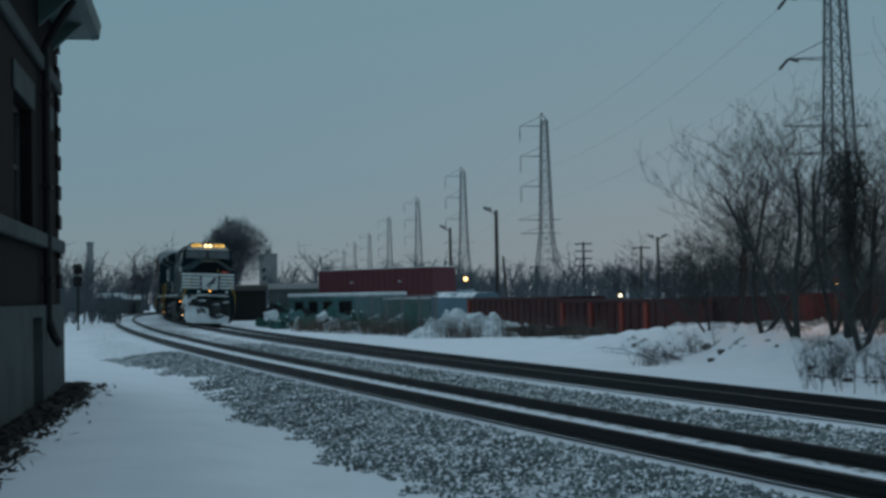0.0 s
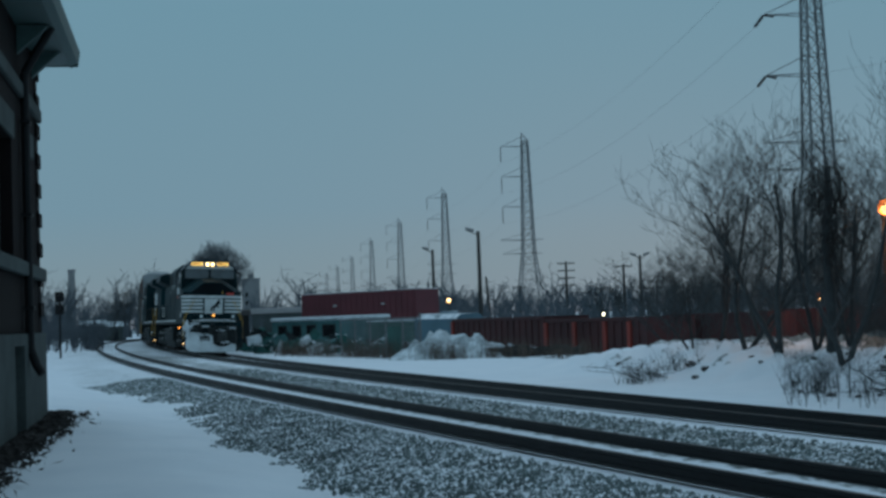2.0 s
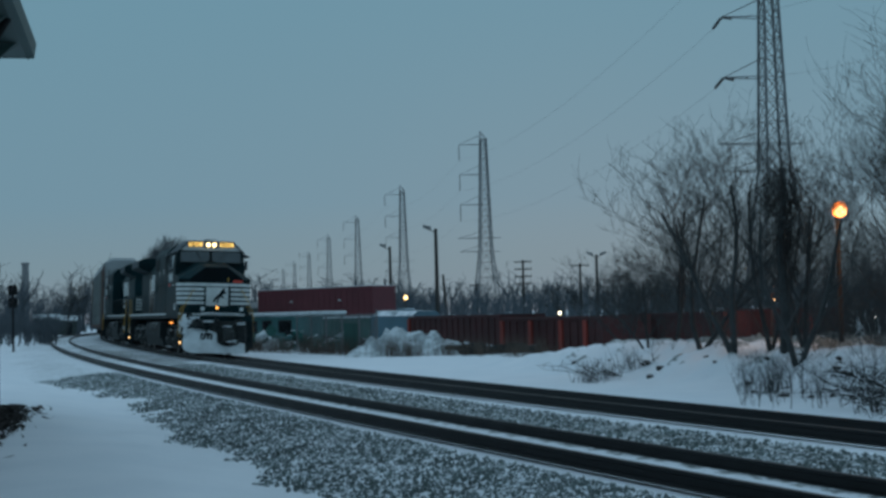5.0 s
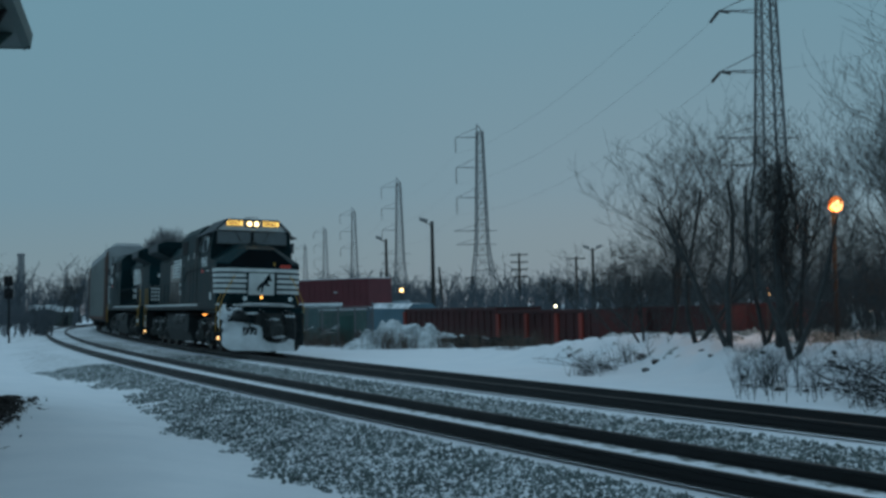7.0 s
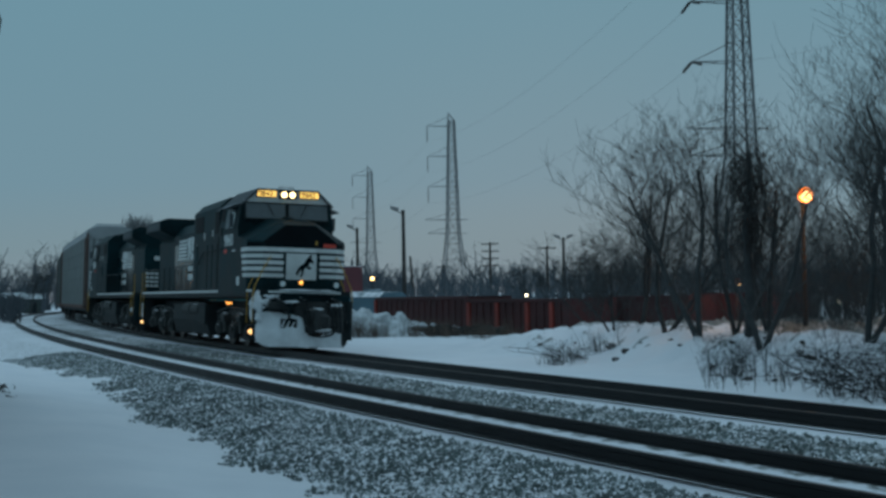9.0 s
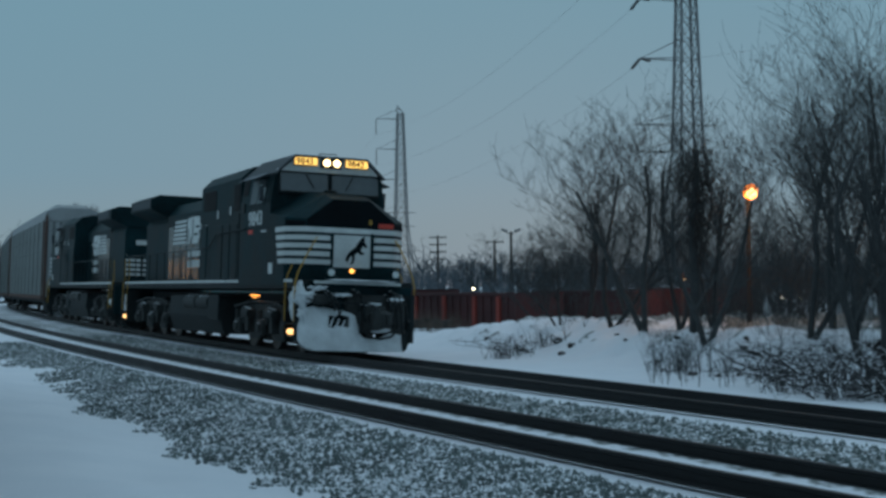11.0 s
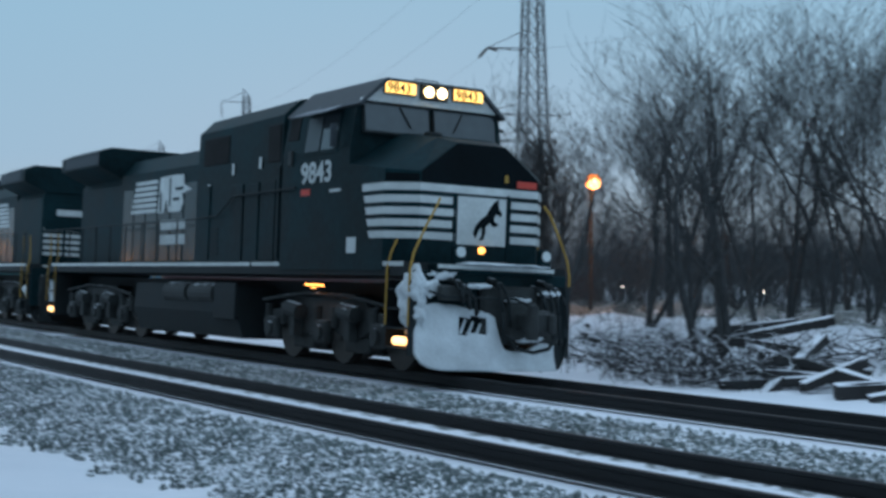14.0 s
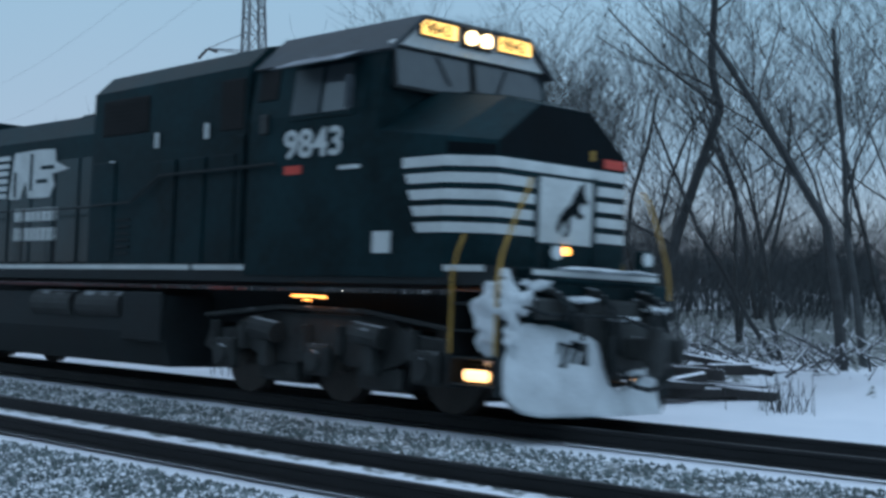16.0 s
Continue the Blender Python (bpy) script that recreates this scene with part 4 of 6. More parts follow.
# Brick and stone are darkened in colour to stand for a backlit wall.
M_brick = material("backlit_tone_red_brick", (0.012, 0.009, 0.009), 0.9, vary=0.4, scale=1.4, fine=14, bump=0.4, spec=0.1)
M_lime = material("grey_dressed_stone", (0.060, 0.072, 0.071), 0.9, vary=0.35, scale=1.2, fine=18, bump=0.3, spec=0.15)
M_green = material("green_painted_eave", (0.045, 0.085, 0.08), 0.6, vary=0.25, scale=1.5, fine=10, bump=0.08)
M_pane = material("dark_window_glass", (0.012, 0.014, 0.016), 0.08, vary=0.2, scale=1, fine=4, bump=0, spec=0.6)
M_frame = material("old_window_frame", (0.05, 0.055, 0.055), 0.7, vary=0.3)
M_iron = material("black_cast_iron", (0.010, 0.010, 0.011), 0.6, vary=0.3, spec=0.2)
M_redsteel = material("faded_red_steel", (0.055, 0.017, 0.017), 0.7, vary=0.35, scale=0.8, fine=9, bump=0.1)
M_redpost = material("bright_red_steel", (0.22, 0.036, 0.026), 0.65, vary=0.25, scale=1.2)
M_darkred = material("maroon_steel", (0.10, 0.024, 0.03), 0.7, vary=0.25, scale=0.6, fine=8, bump=0.08)
M_teal = material("teal_painted_steel", (0.05, 0.13, 0.13), 0.6, vary=0.4, scale=0.8, coat=(SNOW_C, 0.3))
M_screen = material("green_fence_screen", (0.03, 0.085, 0.075), 0.8, vary=0.5, scale=0.7)
M_blue = material("dull_blue_steel", (0.09, 0.16, 0.20), 0.6, vary=0.25, scale=0.8, coat=(SNOW_C, 0.3))
M_silo = material("weathered_concrete", (0.20, 0.20, 0.20), 0.9, vary=0.2, scale=0.5)
M_log = material("weathered_timber", (0.030, 0.029, 0.029), 0.9, vary=0.45, scale=2.5, fine=20, bump=0.4, coat=(SNOW_C, 0.33))
M_weed = material("dry_weeds", (0.10, 0.075, 0.06), 0.95, vary=0.4)
M_sodium = material("sodium_lamp_glow", (1, 0.5, 0.15), emit=(1.0, 0.60, 0.26), strength=4.5)
# Emissive orange for the halo built round the sodium lamp.
M_sodium_halo = material("amber_halo_glow", (1, 0.4, 0.1), emit=(1.0, 0.26, 0.05), strength=0.75)
M_coolwhite = material("yard_lamp_glow", (1, 0.95, 0.8), emit=(1.0, 0.85, 0.6), strength=6)


# ------------------------------------------------------------------ brick station building
def make_building():
    cx, cy = spot(-15.9, 28.3)
    way = Vector((0.181, -0.983, 0)).normalized()          # along the wall, towards the street side
    inn = Vector((way.y, -way.x, 0))                        # into the building
    if inn.x > 0:
        inn = -inn
    m = Matrix.Identity(4)
    m.col[0], m.col[1], m.col[2] = (*way, 0), (*inn, 0), (0, 0, 1, 0)
    m.translation = (cx, cy, -0.35)
    B = thing("station_building", "brick railway building darkened as backlit, with stone bands and green eave", "building", m)
    LEN, DEEP, TOP = 27.0, 11.0, 7.28
    holes = [(1.25, 2.25, 3.25, 5.2), (4.3, 6.6, 3.25, 5.2), (8.6, 10.9, 3.25, 5.2), (12.9, 15.2, 3.25, 5.2), (17.2, 19.5, 3.25, 5.2), (21.5, 23.8, 3.25, 5.2)]
    # long wall, built round its openings
    bm = bmesh.new()
    x = 0.0
    for a, b, z0, z1 in holes:
        box(bm, x, a, 0, 0.4, 2.0, TOP)
        box(bm, a, b, 0, 0.4, 2.0, z0)
        box(bm, a, b, 0, 0.4, z1, TOP)
        x = b
    box(bm, x, LEN, 0, 0.4, 2.0, TOP)
    part("wall", bm, M_brick, B, "brick wall darkened as backlit, with tall windows")
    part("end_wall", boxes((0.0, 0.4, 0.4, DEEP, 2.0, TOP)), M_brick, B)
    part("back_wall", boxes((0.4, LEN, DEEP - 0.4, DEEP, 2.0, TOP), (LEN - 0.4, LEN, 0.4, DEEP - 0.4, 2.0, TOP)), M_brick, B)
    bm = bmesh.new()
    doors = [(3.7, 5.1), (9.2, 10.6)]
    x = -0.06
    for a, b in doors:
        box(bm, x, a, -0.08, 0.4, 0.0, 1.995)
        box(bm, a, b, -0.08, 0.4, 1.8, 1.995)
        x = b
    box(bm, x, LEN, -0.08, 0.4, 0.0, 1.995)
    box(bm, -0.06, 0.4, 0.4, DEEP, 0.0, 1.995)
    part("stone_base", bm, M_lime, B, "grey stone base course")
    for a, b in doors:
        d = part("cellar_door", boxes((a, b, 0.10, 0.16, 0.2, 1.8)), M_green, B, "dull green cellar door")
        for k in range(3):
            part("door_board", boxes((a + 0.05 + k * 0.45, a + 0.46 + k * 0.45, 0.07, 0.098, 0.25, 1.75), bevel=0.01), M_frame, d)
    part("sill_course", boxes((-0.05, LEN, -0.12, 0.0, 2.98, 3.22), (-0.12, 0.0, -0.05, DEEP, 2.98, 3.22), bevel=0.02), M_lime, B, "pale stone sill course")
    part("upper_course", boxes((-0.04, LEN, -0.09, 0.0, 6.05, 6.3), bevel=0.02), M_lime, B, "pale stone string course")
    for a, b, z0, z1 in holes:
        part("lintel", boxes((a - 0.15, b + 0.15, -0.04, 0.0, z1 + 0.003, z1 + 0.45), bevel=0.015), M_lime, B, "pale stone lintel")
        w = part("window_frame", boxes((a, a + 0.07, 0.2, 0.28, z0, z1), (b - 0.07, b, 0.2, 0.28, z0, z1), (a + 0.07, b - 0.07, 0.2, 0.28, z0, z0 + 0.08), (a + 0.07, b - 0.07, 0.2, 0.28, z1 - 0.08, z1), (a + 0.07, b - 0.07, 0.21, 0.27, (z0 + z1) / 2 - 0.03, (z0 + z1) / 2 + 0.03)), M_frame, B)
        for q0, q1 in ((z0 + 0.08, (z0 + z1) / 2 - 0.03), ((z0 + z1) / 2 + 0.03, z1 - 0.08)):
            part("pane", boxes((a + 0.07, b - 0.07, 0.235, 0.245, q0, q1)), M_pane, w)
    # toothed corner bricks
    k, z = 0, 2.02
    while z < TOP - 0.35:
        if not 2.9 < z < 3.25:
            d = 0.055 if k % 2 else 0.012
            part("quoin", boxes((-d, 0.5, -d, 0.0, z, z + 0.27), (-d, 0.0, 0.0, 0.4, z, z + 0.27), bevel=0.008), M_brick, B)
        k, z = k + 1, z + 0.285
    # eave: soffit, fascia and gutter
    bm = boxes((-0.62, LEN, -0.62, DEEP, TOP, TOP + 0.12))
    part("soffit", bm, M_green, B, "green boarded soffit")
    prof = [(-0.62, TOP - 0.02), (-0.76, TOP + 0.05), (-0.80, TOP + 0.30), (-0.73, TOP + 0.34), (-0.62, TOP + 0.30)]
    part("gutter", loft([[(x, y, z) for y, z in prof] for x in (-0.76, LEN)]), M_green, B, "green moulded gutter")
    prof = [(-0.62, TOP - 0.02), (-0.76, TOP + 0.05), (-0.80, TOP + 0.30), (-0.73, TOP + 0.34), (-0.62, TOP + 0.30)]
    part("gutter", loft([[(y, x, z) for y, z in prof] for x in (-0.76, DEEP)]), M_green, B)
    part("roof", loft([[(-0.62, -0.62, TOP + 0.13), (LEN, -0.62, TOP + 0.13), (LEN, DEEP, TOP + 0.13), (-0.62, DEEP, TOP + 0.13)], [(4, 4, TOP + 2.4), (LEN - 3, 4, TOP + 2.4), (LEN - 3, DEEP - 4, TOP + 2.4), (4, DEEP - 4, TOP + 2.4)]]), M_silo, B)
    for u in (0.9, 3.3, 7.6, 11.9, 16.2):
        part("eave_bracket", loft([[(u + d, -0.02, TOP - 0.5), (u + d, -0.55, TOP - 0.02), (u + d, -0.02, TOP - 0.02)] for d in (-0.08, 0.08)]), M_green, B)
    # the rainwater pipe
    bm = tubes([(3.05, -0.58, TOP + 0.02), (3.05, -0.30, TOP - 0.45), (3.05, -0.10, TOP - 0.8), (3.05, -0.10, 1.75), (3.05, -0.20, 1.45), (3.10, -0.30, 1.30)], 0.075, 10)
    for z in (2.4, 4.0, 5.6):
        box(bm, 2.93, 3.17, -0.19, -0.02, z, z + 0.06)
    part("downpipe", bm, M_iron, B, "black cast-iron downpipe")


make_building()


def make_kerb_litter():
    """Dead leaves and bare earth along the foot of the wall."""
    cx, cy = spot(-15.9, 28.3)
    rng = np.random.RandomState(8)
    v, f = [], []
    for i in range(4200):
        u = rng.uniform(-0.6, 15)
        o = abs(rng.normal(0, 0.30)) + 0.06
        if o > 1.35:
            continue
        x, y = cx + 0.181 * u + 0.983 * o, cy - 0.983 * u + 0.181 * o
        z = -0.02
        v_ = [(x + rng.normal(0, 0.05), y + rng.normal(0, 0.05), z + rng.uniform(0, 0.10)) for _ in range(3)]
        f.append((len(v), len(v) + 1, len(v) + 2))
        v += v_
    xs, ys = np.array([p[0] for p in v]), np.array([p[1] for p in v])
    gz, _ = ground_at(xs, ys)
    v = [(p[0], p[1], float(q) + p[2] + 0.04) for p, q in zip(v, gz)]
    me = bpy.data.meshes.new("leaf_litter")
    me.from_pydata(v, [], f)
    me.materials.append(M_vine)
    tagged(new("leaf_litter", me), "dark dead leaves along the foot of the brick wall", "leaf litter", kind="stuff")


make_kerb_litter()


# ------------------------------------------------------------------ transmission line
def make_pylon():
    P = thing("lattice_pylon", "tall grey lattice steel transmission pylon with one-sided arms", "pylon", group="the transmission line")
    def half(z):
        return 0.58 + max(0.0, 36 - z) * 0.027 + max(0.0, 14 - z) * 0.08
    levels = [0, 4.5, 8.5, 11.5, 13.7, 16.3, 18.5, 20.7, 22.9, 24.9, 26.9, 28.9, 30.9, 32.9, 34.9, 36.0]
    for sx in (-1, 1):
        for sy in (-1, 1):
            rings = [[(sx * half(z) + a, sy * half(z) + b, z) for a, b in ((-0.1, -0.1), (0.1, -0.1), (0.1, 0.1), (-0.1, 0.1))] for z in levels]
            part("leg", loft(rings), M_galv, P)
    bm = bmesh.new()
    for z0, z1 in zip(levels, levels[1:]):
        a, b = half(z0), half(z1)
        for s in (-1, 1):
            for p, q in (((-a, s * a, z0), (b, s * b, z1)), ((a, s * a, z0), (-b, s * b, z1)), ((s * a, -a, z0), (s * b, b, z1)), ((s * a, a, z0), (s * b, -b, z1)), ((-b, s * b, z1), (b, s * b, z1)), ((s * b, -b, z1), (s * b, b, z1))):
                tube(bm, p, q, 0.055, 0.055, 3)
    tagged(part("bracing", bm, M_galv, P), kind="stuff")
    bm = bmesh.new()
    for sx in (-1, 1):
        for sy in (-1, 1):
            tube(bm, (sx * half(36), sy * half(36), 36.0), (-0.6, 0, 37.6), 0.07, 0.07, 4)
    part("peak", bm, M_galv, P)
    tips = []
    for z, reach in ((34.9, 4.9), (28.9, 4.9), (22.9, 4.9), (16.3, 5.6), (13.6, 5.2)):
        bm = bmesh.new()
        h = half(z)
        tip = (-reach, 0, z)
        for sy in (-1, 1):
            tube(bm, (-h, sy * h, z), tip, 0.06, 0.06, 4)
            tube(bm, (-h, sy * h, z + (1.9 if z > 20 else 1.2)), tip, 0.05, 0.05, 4)
        for k in (0.4, 0.7):
            x = -h - (reach - h) * k
            tube(bm, (x, -h * (1 - k), z), (x, h * (1 - k), z), 0.04, 0.04, 3)
        if z < 20:
            for sy in (-1, 1):
                tube(bm, (h, sy * h, z), (reach * 0.55, 0, z), 0.05, 0.05, 4)
        part("arm", bm, M_galv, P)
        if z > 20:
            tips.append(tip)
    return P, tips


A_POS, GAP = Vector((*spot(3.52, 280), 0)), Vector((-16.0, 113.5, 0))
TURN = math.degrees(math.atan2(GAP.y, GAP.x)) - 90
PYLON, TIPS = make_pylon()
SITES = [A_POS - GAP * 2.36, Vector((*spot(15.1, 143), 1.2))] + [A_POS + GAP * k for k in range(7)]
PYLON.matrix_basis = Matrix.Translation(SITES[0]) @ pose(0, 0, 0, 0, 0, TURN)
ALL_PYLONS = [PYLON] + [copy_thing(PYLON, Matrix.Translation(p) @ pose(0, 0, -0.35 * i if i > 5 else 0, 0, 0, TURN)) for i, p in enumerate(SITES[1:], 1)]
for site, py in zip(SITES, ALL_PYLONS):
    turn = Matrix.Rotation(radians(TURN), 4, "Z")
    big = (site - SITES[1]).length < 1 or (site - SITES[0]).length < 1
    for tip in TIPS:
        w = site + turn @ Vector(tip)
        ends = [w + (GAP.normalized() * s * 2.6 + Vector((0, 0, -0.7))) for s in (1, -1)] if big else [w + Vector((0, 0, -3.2))]
        for e in ends:
            bm = bmesh.new()
            tube(bm, w, e, 0.05, 0.05, 5)
            for k in range(9):
                c = w.lerp(e, 0.15 + 0.75 * k / 8)
                d = (e - w).normalized()
                tube(bm, c - d * 0.05, c + d * 0.05, 0.16, 0.12, 8)
            ob = finish("insulator_string", bm, M_insul)
            tagged(ob, "dark insulator string hanging from a pylon arm", "insulator", "the transmission line")


def wire(a, b, sag, r):
    pts = []
    for i in range(25):
        t = i / 24
        p = a.lerp(b, t)
        p.z -= 4 * sag * t * (1 - t)
        pts.append(p)
    return tubes(pts, r, 4)


turn = Matrix.Rotation(radians(TURN), 4, "Z")
for i in range(5):
    for tip in TIPS:
        a, b = SITES[i] + turn @ Vector(tip), SITES[i + 1] + turn @ Vector(tip)
        lift_a, lift_b = (-0.7 if i < 2 else -3.2), (-0.7 if i + 1 < 2 else -3.2)
        d = (b - a).normalized()
        a2 = a + Vector((0, 0, lift_a)) + (d * 2.6 if i < 2 else Vector())
        b2 = b + Vector((0, 0, lift_b)) - (d * 2.6 if i + 1 < 2 else Vector())
        tagged(finish("power_line", wire(a2, b2, 3.2 if i else 4.0, 0.012), M_wire), "thin overhead power line strung between pylons", "power line", "the transmission line")


# ------------------------------------------------------------------ yard lamps and poles
def lamp_post(bearing, dist, top, heads, label, name="yard_lamp_post"):
    x, y = spot(bearing, dist)
    z0 = ground_z(x, y) - 0.1
    m = Matrix.Translation((x, y, z0)) @ pose(0, 0, 0, 0, 0, -bearing)
    T = thing(name, label, "lamp post", m, "yard lamp posts")
    h = top - z0
    bm = bmesh.new()
    tube(bm, (0, 0, 0), (0, 0, h), 0.19, 0.13, 10)
    part("post", bm, M_pole, T)
    for sx in heads:
        bm = tubes([(0, 0, h - 0.3), (sx * 0.45, 0, h - 0.12)], 0.035, 6)
        part("bracket", bm, M_pole, T)
        bm = loft([[(sx * 0.35, -0.28, h - 0.18), (sx * 0.35, 0.28, h - 0.18), (sx * 0.35, 0.28, h + 0.16), (sx * 0.35, -0.28, h + 0.16)], [(sx * 1.0, -0.2, h + 0.10), (sx * 1.0, 0.2, h + 0.10), (sx * 1.0, 0.2, h + 0.34), (sx * 1.0, -0.2, h + 0.34)]])
        part("floodlight", bm, M_silo, T, "unlit grey floodlight")
    return T


lamp_post(1.50, 112, height(3.42, 112), (-1,), "dark pole with one unlit floodlight")
lamp_post(-0.38, 140, height(2.74, 140), (-1,), "dark pole with one unlit floodlight")
lamp_post(7.97, 150, height(2.18, 150), (-1, 1), "dark pole with two unlit floodlights")


def utility_pole(bearing, dist, top, arms, lean=0.0):
    x, y = spot(bearing, dist)
    z0 = ground_z(x, y) - 0.1
    T = thing("utility_pole", "dark wooden utility pole with crossarms", "utility pole", Matrix.Translation((x, y, z0)) @ pose(0, 0, 0, 0, lean, -bearing), "utility poles")
    h = top - z0
    bm = bmesh.new()
    tube(bm, (0, 0, 0), (0, 0, h), 0.18, 0.12, 8)
    part("post", bm, M_pole, T)
    for k in range(arms):
        z = h - 0.25 - k * 0.85
        part("crossarm", boxes((-1.0, 1.0, -0.16, -0.05, z - 0.06, z + 0.06)), M_pole, T)
        for s in (-0.9, -0.45, 0.45, 0.9):
            bm = bmesh.new()
            tube(bm, (s, -0.1, z + 0.06), (s, -0.1, z + 0.2), 0.05, 0.03, 6)
            part("insulator", bm, M_insul, T)


utility_pole(5.0, 165, height(2.06, 165), 4)
utility_pole(1.9, 170, height(1.56, 170), 0, -4)
utility_pole(3.1, 210, height(1.15, 210), 1)
utility_pole(7.3, 160, height(1.85, 160), 1)
utility_pole(8.6, 190, height(1.2, 190), 2)


def small_light(bearing, elev, dist, r, mat, label, kind="yard_light", pole=True):
    x, y = spot(bearing, dist)
    z = height(elev, dist)
    g = ground_z(x, y)
    T = thing(kind, label, "lamp", Matrix.Translation((x, y, g - 0.05)), "yard lights")
    bm = bmesh.new()
    bmesh.ops.create_icosphere(bm, subdivisions=2, radius=r, matrix=Matrix.Translation((0, 0, z - g)))
    part("bulb", bm, mat, T, smooth=True)
    bm = bmesh.new()
    tube(bm, (0, 0.35, 0), (0, 0.35, z - g + 0.25), 0.07, 0.05, 6)
    part("post", bm, M_pole, T)
    bm = bmesh.new()
    tube(bm, (0, 0.4, z - g + r * 1.0), (0, 0.4, z - g + r * 1.5), r * 0.5, r * 0.3, 10)
    tube(bm, (0, 0.15, z - g + 0.22), (0, 0.4, z - g + r * 1.2), 0.03, 0.03, 5)
    part("cap", bm, M_pole, T)
    return Vector((x, y, z))


lamp_at = small_light(17.57, 3.62, 40, 0.15, M_sodium, "glowing orange sodium street lamp on a pole", "sodium_lamp")
halo_lamp = [o for o in bpy.data.objects if o.name.startswith("sodium_lamp") and not o.parent][0]
# Added glowing disc behind the bulb imitates the lamp's halo.
part("reflector", loft([[(0.22 * math.cos(a * 0.314), 0.10, lamp_at.z - halo_lamp.matrix_basis.translation.z + 0.22 * math.sin(a * 0.314)) for a in range(20)], [(0.14 * math.cos(a * 0.314), 0.30, lamp_at.z - halo_lamp.matrix_basis.translation.z + 0.14 * math.sin(a * 0.314)) for a in range(20)]]), M_sodium_halo, halo_lamp, "glowing amber disc standing in for the lamp's halo")
glow = new("sodium_light", bpy.data.lights.new("sodium_light", "POINT"))
glow.data.energy, glow.data.color, glow.data.shadow_soft_size = 130, (1.0, 0.40, 0.12), 0.2
glow.location = lamp_at + Vector((-0.1, -0.5, -0.35))
# Added lamp, not a seen source: its point light reddens the skips.
skip_fill_at = small_light(14.9, 0.2, 58.2, 0.022, M_sodium, "tiny added orange bulb for lighting the red skips", "sodium_lamp")
glow = new("sodium_light", bpy.data.lights.new("sodium_light", "POINT"))
glow.data.energy, glow.data.color, glow.data.shadow_soft_size = 60, (1.0, 0.24, 0.07), 0.2
glow.location = skip_fill_at + Vector((-0.3, -0.6, 0.3))
small_light(0.21, 0.68, 130, 0.18, M_sodium, "glowing orange yard lamp", "sodium_lamp")
for b, e, d, r in ((0.52, -0.04, 78, 0.085), (6.43, -0.08, 60, 0.055), (18.7, -0.55, 60, 0.05), (19.4, -0.55, 60, 0.07), (24.2, -0.78, 60, 0.09), (29.95, -0.95, 50, 0.07), (31.1, -0.95, 50, 0.07)):
    small_light(b, e, d, r, M_coolwhite, "small white yard light shining through the trees")


M_street = material("street_lamp_glow", (1, 0.5, 0.15), emit=(1.0, 0.42, 0.10), strength=6)
for b, e, d, r in ((-20.2, 1.5, 105, 0.30), (-21.3, 1.3, 99, 0.24), (-22.6, 1.7, 95, 0.28), (-24.0, 1.4, 92, 0.34), (-25.2, 1.1, 88, 0.26), (-26.5, 1.5, 85, 0.30)):
    small_light(b, e, d, r, M_street, "orange street lamp beyond the station building", "street_lamp")


# ------------------------------------------------------------------ the yard beyond the tracks
def place2(ax, ay, bx, by, z):
    """A frame whose x runs from a to b on the plan, y away from the line of sight side."""
    d = Vector((bx - ax, by - ay, 0))
    w = d.normalized()
    m = Matrix.Identity(4)
    m.col[0], m.col[1], m.col[2] = (*w, 0), (-w.y, w.x, 0, 0), (0, 0, 1, 0)
    m.translation = (ax, ay, z)
    return m, d.length


def red_container(a, b, top, label, posts):
    (ax, ay), (bx, by) = a, b
    z0 = min(ground_z(ax, ay), ground_z(bx, by)) - 0.12
    m, ln = place2(ax, ay, bx, by, z0)
    T = thing("steel_skip", label, "skip container", m, "red skips in the yard")
    h = top - z0
    part("side_wall", boxes((0, ln, 0, 0.08, 0.12, h)), M_redsteel, T)
    part("end_wall", boxes((0, 0.08, 0.08, 2.3, 0.12, h)), M_redsteel, T)
    part("end_wall", boxes((ln - 0.08, ln, 0.08, 2.3, 0.12, h)), M_redsteel, T)
    part("back_wall", boxes((0.08, ln - 0.08, 2.22, 2.3, 0.12, h)), M_redsteel, T)
    part("floor", boxes((0.08, ln - 0.08, 0.08, 2.22, 0.12, 0.2)), M_grime, T)
    part("top_rail", boxes((-0.04, ln + 0.04, -0.06, 0.0, h - 0.14, h + 0.02), bevel=0.015), M_redsteel, T)
    part("base_skid", boxes((0.1, ln - 0.1, 0.2, 0.4, 0.0, 0.12), (0.1, ln - 0.1, 1.9, 2.1, 0.0, 0.12)), M_grime, T)
    n = int(ln / 0.62)
    for k in range(n + 1):
        x = ln * k / n
        big = k in posts
        part("rib", boxes((x - (0.13 if big else 0.045), x + (0.13 if big else 0.045), -0.09 if big else -0.05, -0.002, 0.12, h - 0.14)), M_redpost if big else M_redsteel, T)
    return T


red_container(spot(0.35, 74), spot(4.05, 64.5), height(-0.12, 70), "long faded red steel skip beside the snow heap", (0,))
red_container(spot(4.12, 64.2), spot(8.15, 57.0), height(-0.28, 61), "faded red steel skip with bright red posts", (0, 4, 8, 11))
red_container(spot(8.9, 60.0), spot(12.9, 57.5), height(-0.25, 59), "faded red steel skip behind the bare trees", (0,))
red_container(spot(13.1, 60.5), spot(17.6, 61.0), height(-0.2, 60), "red steel skip lit orange by an added light", (0, 5))


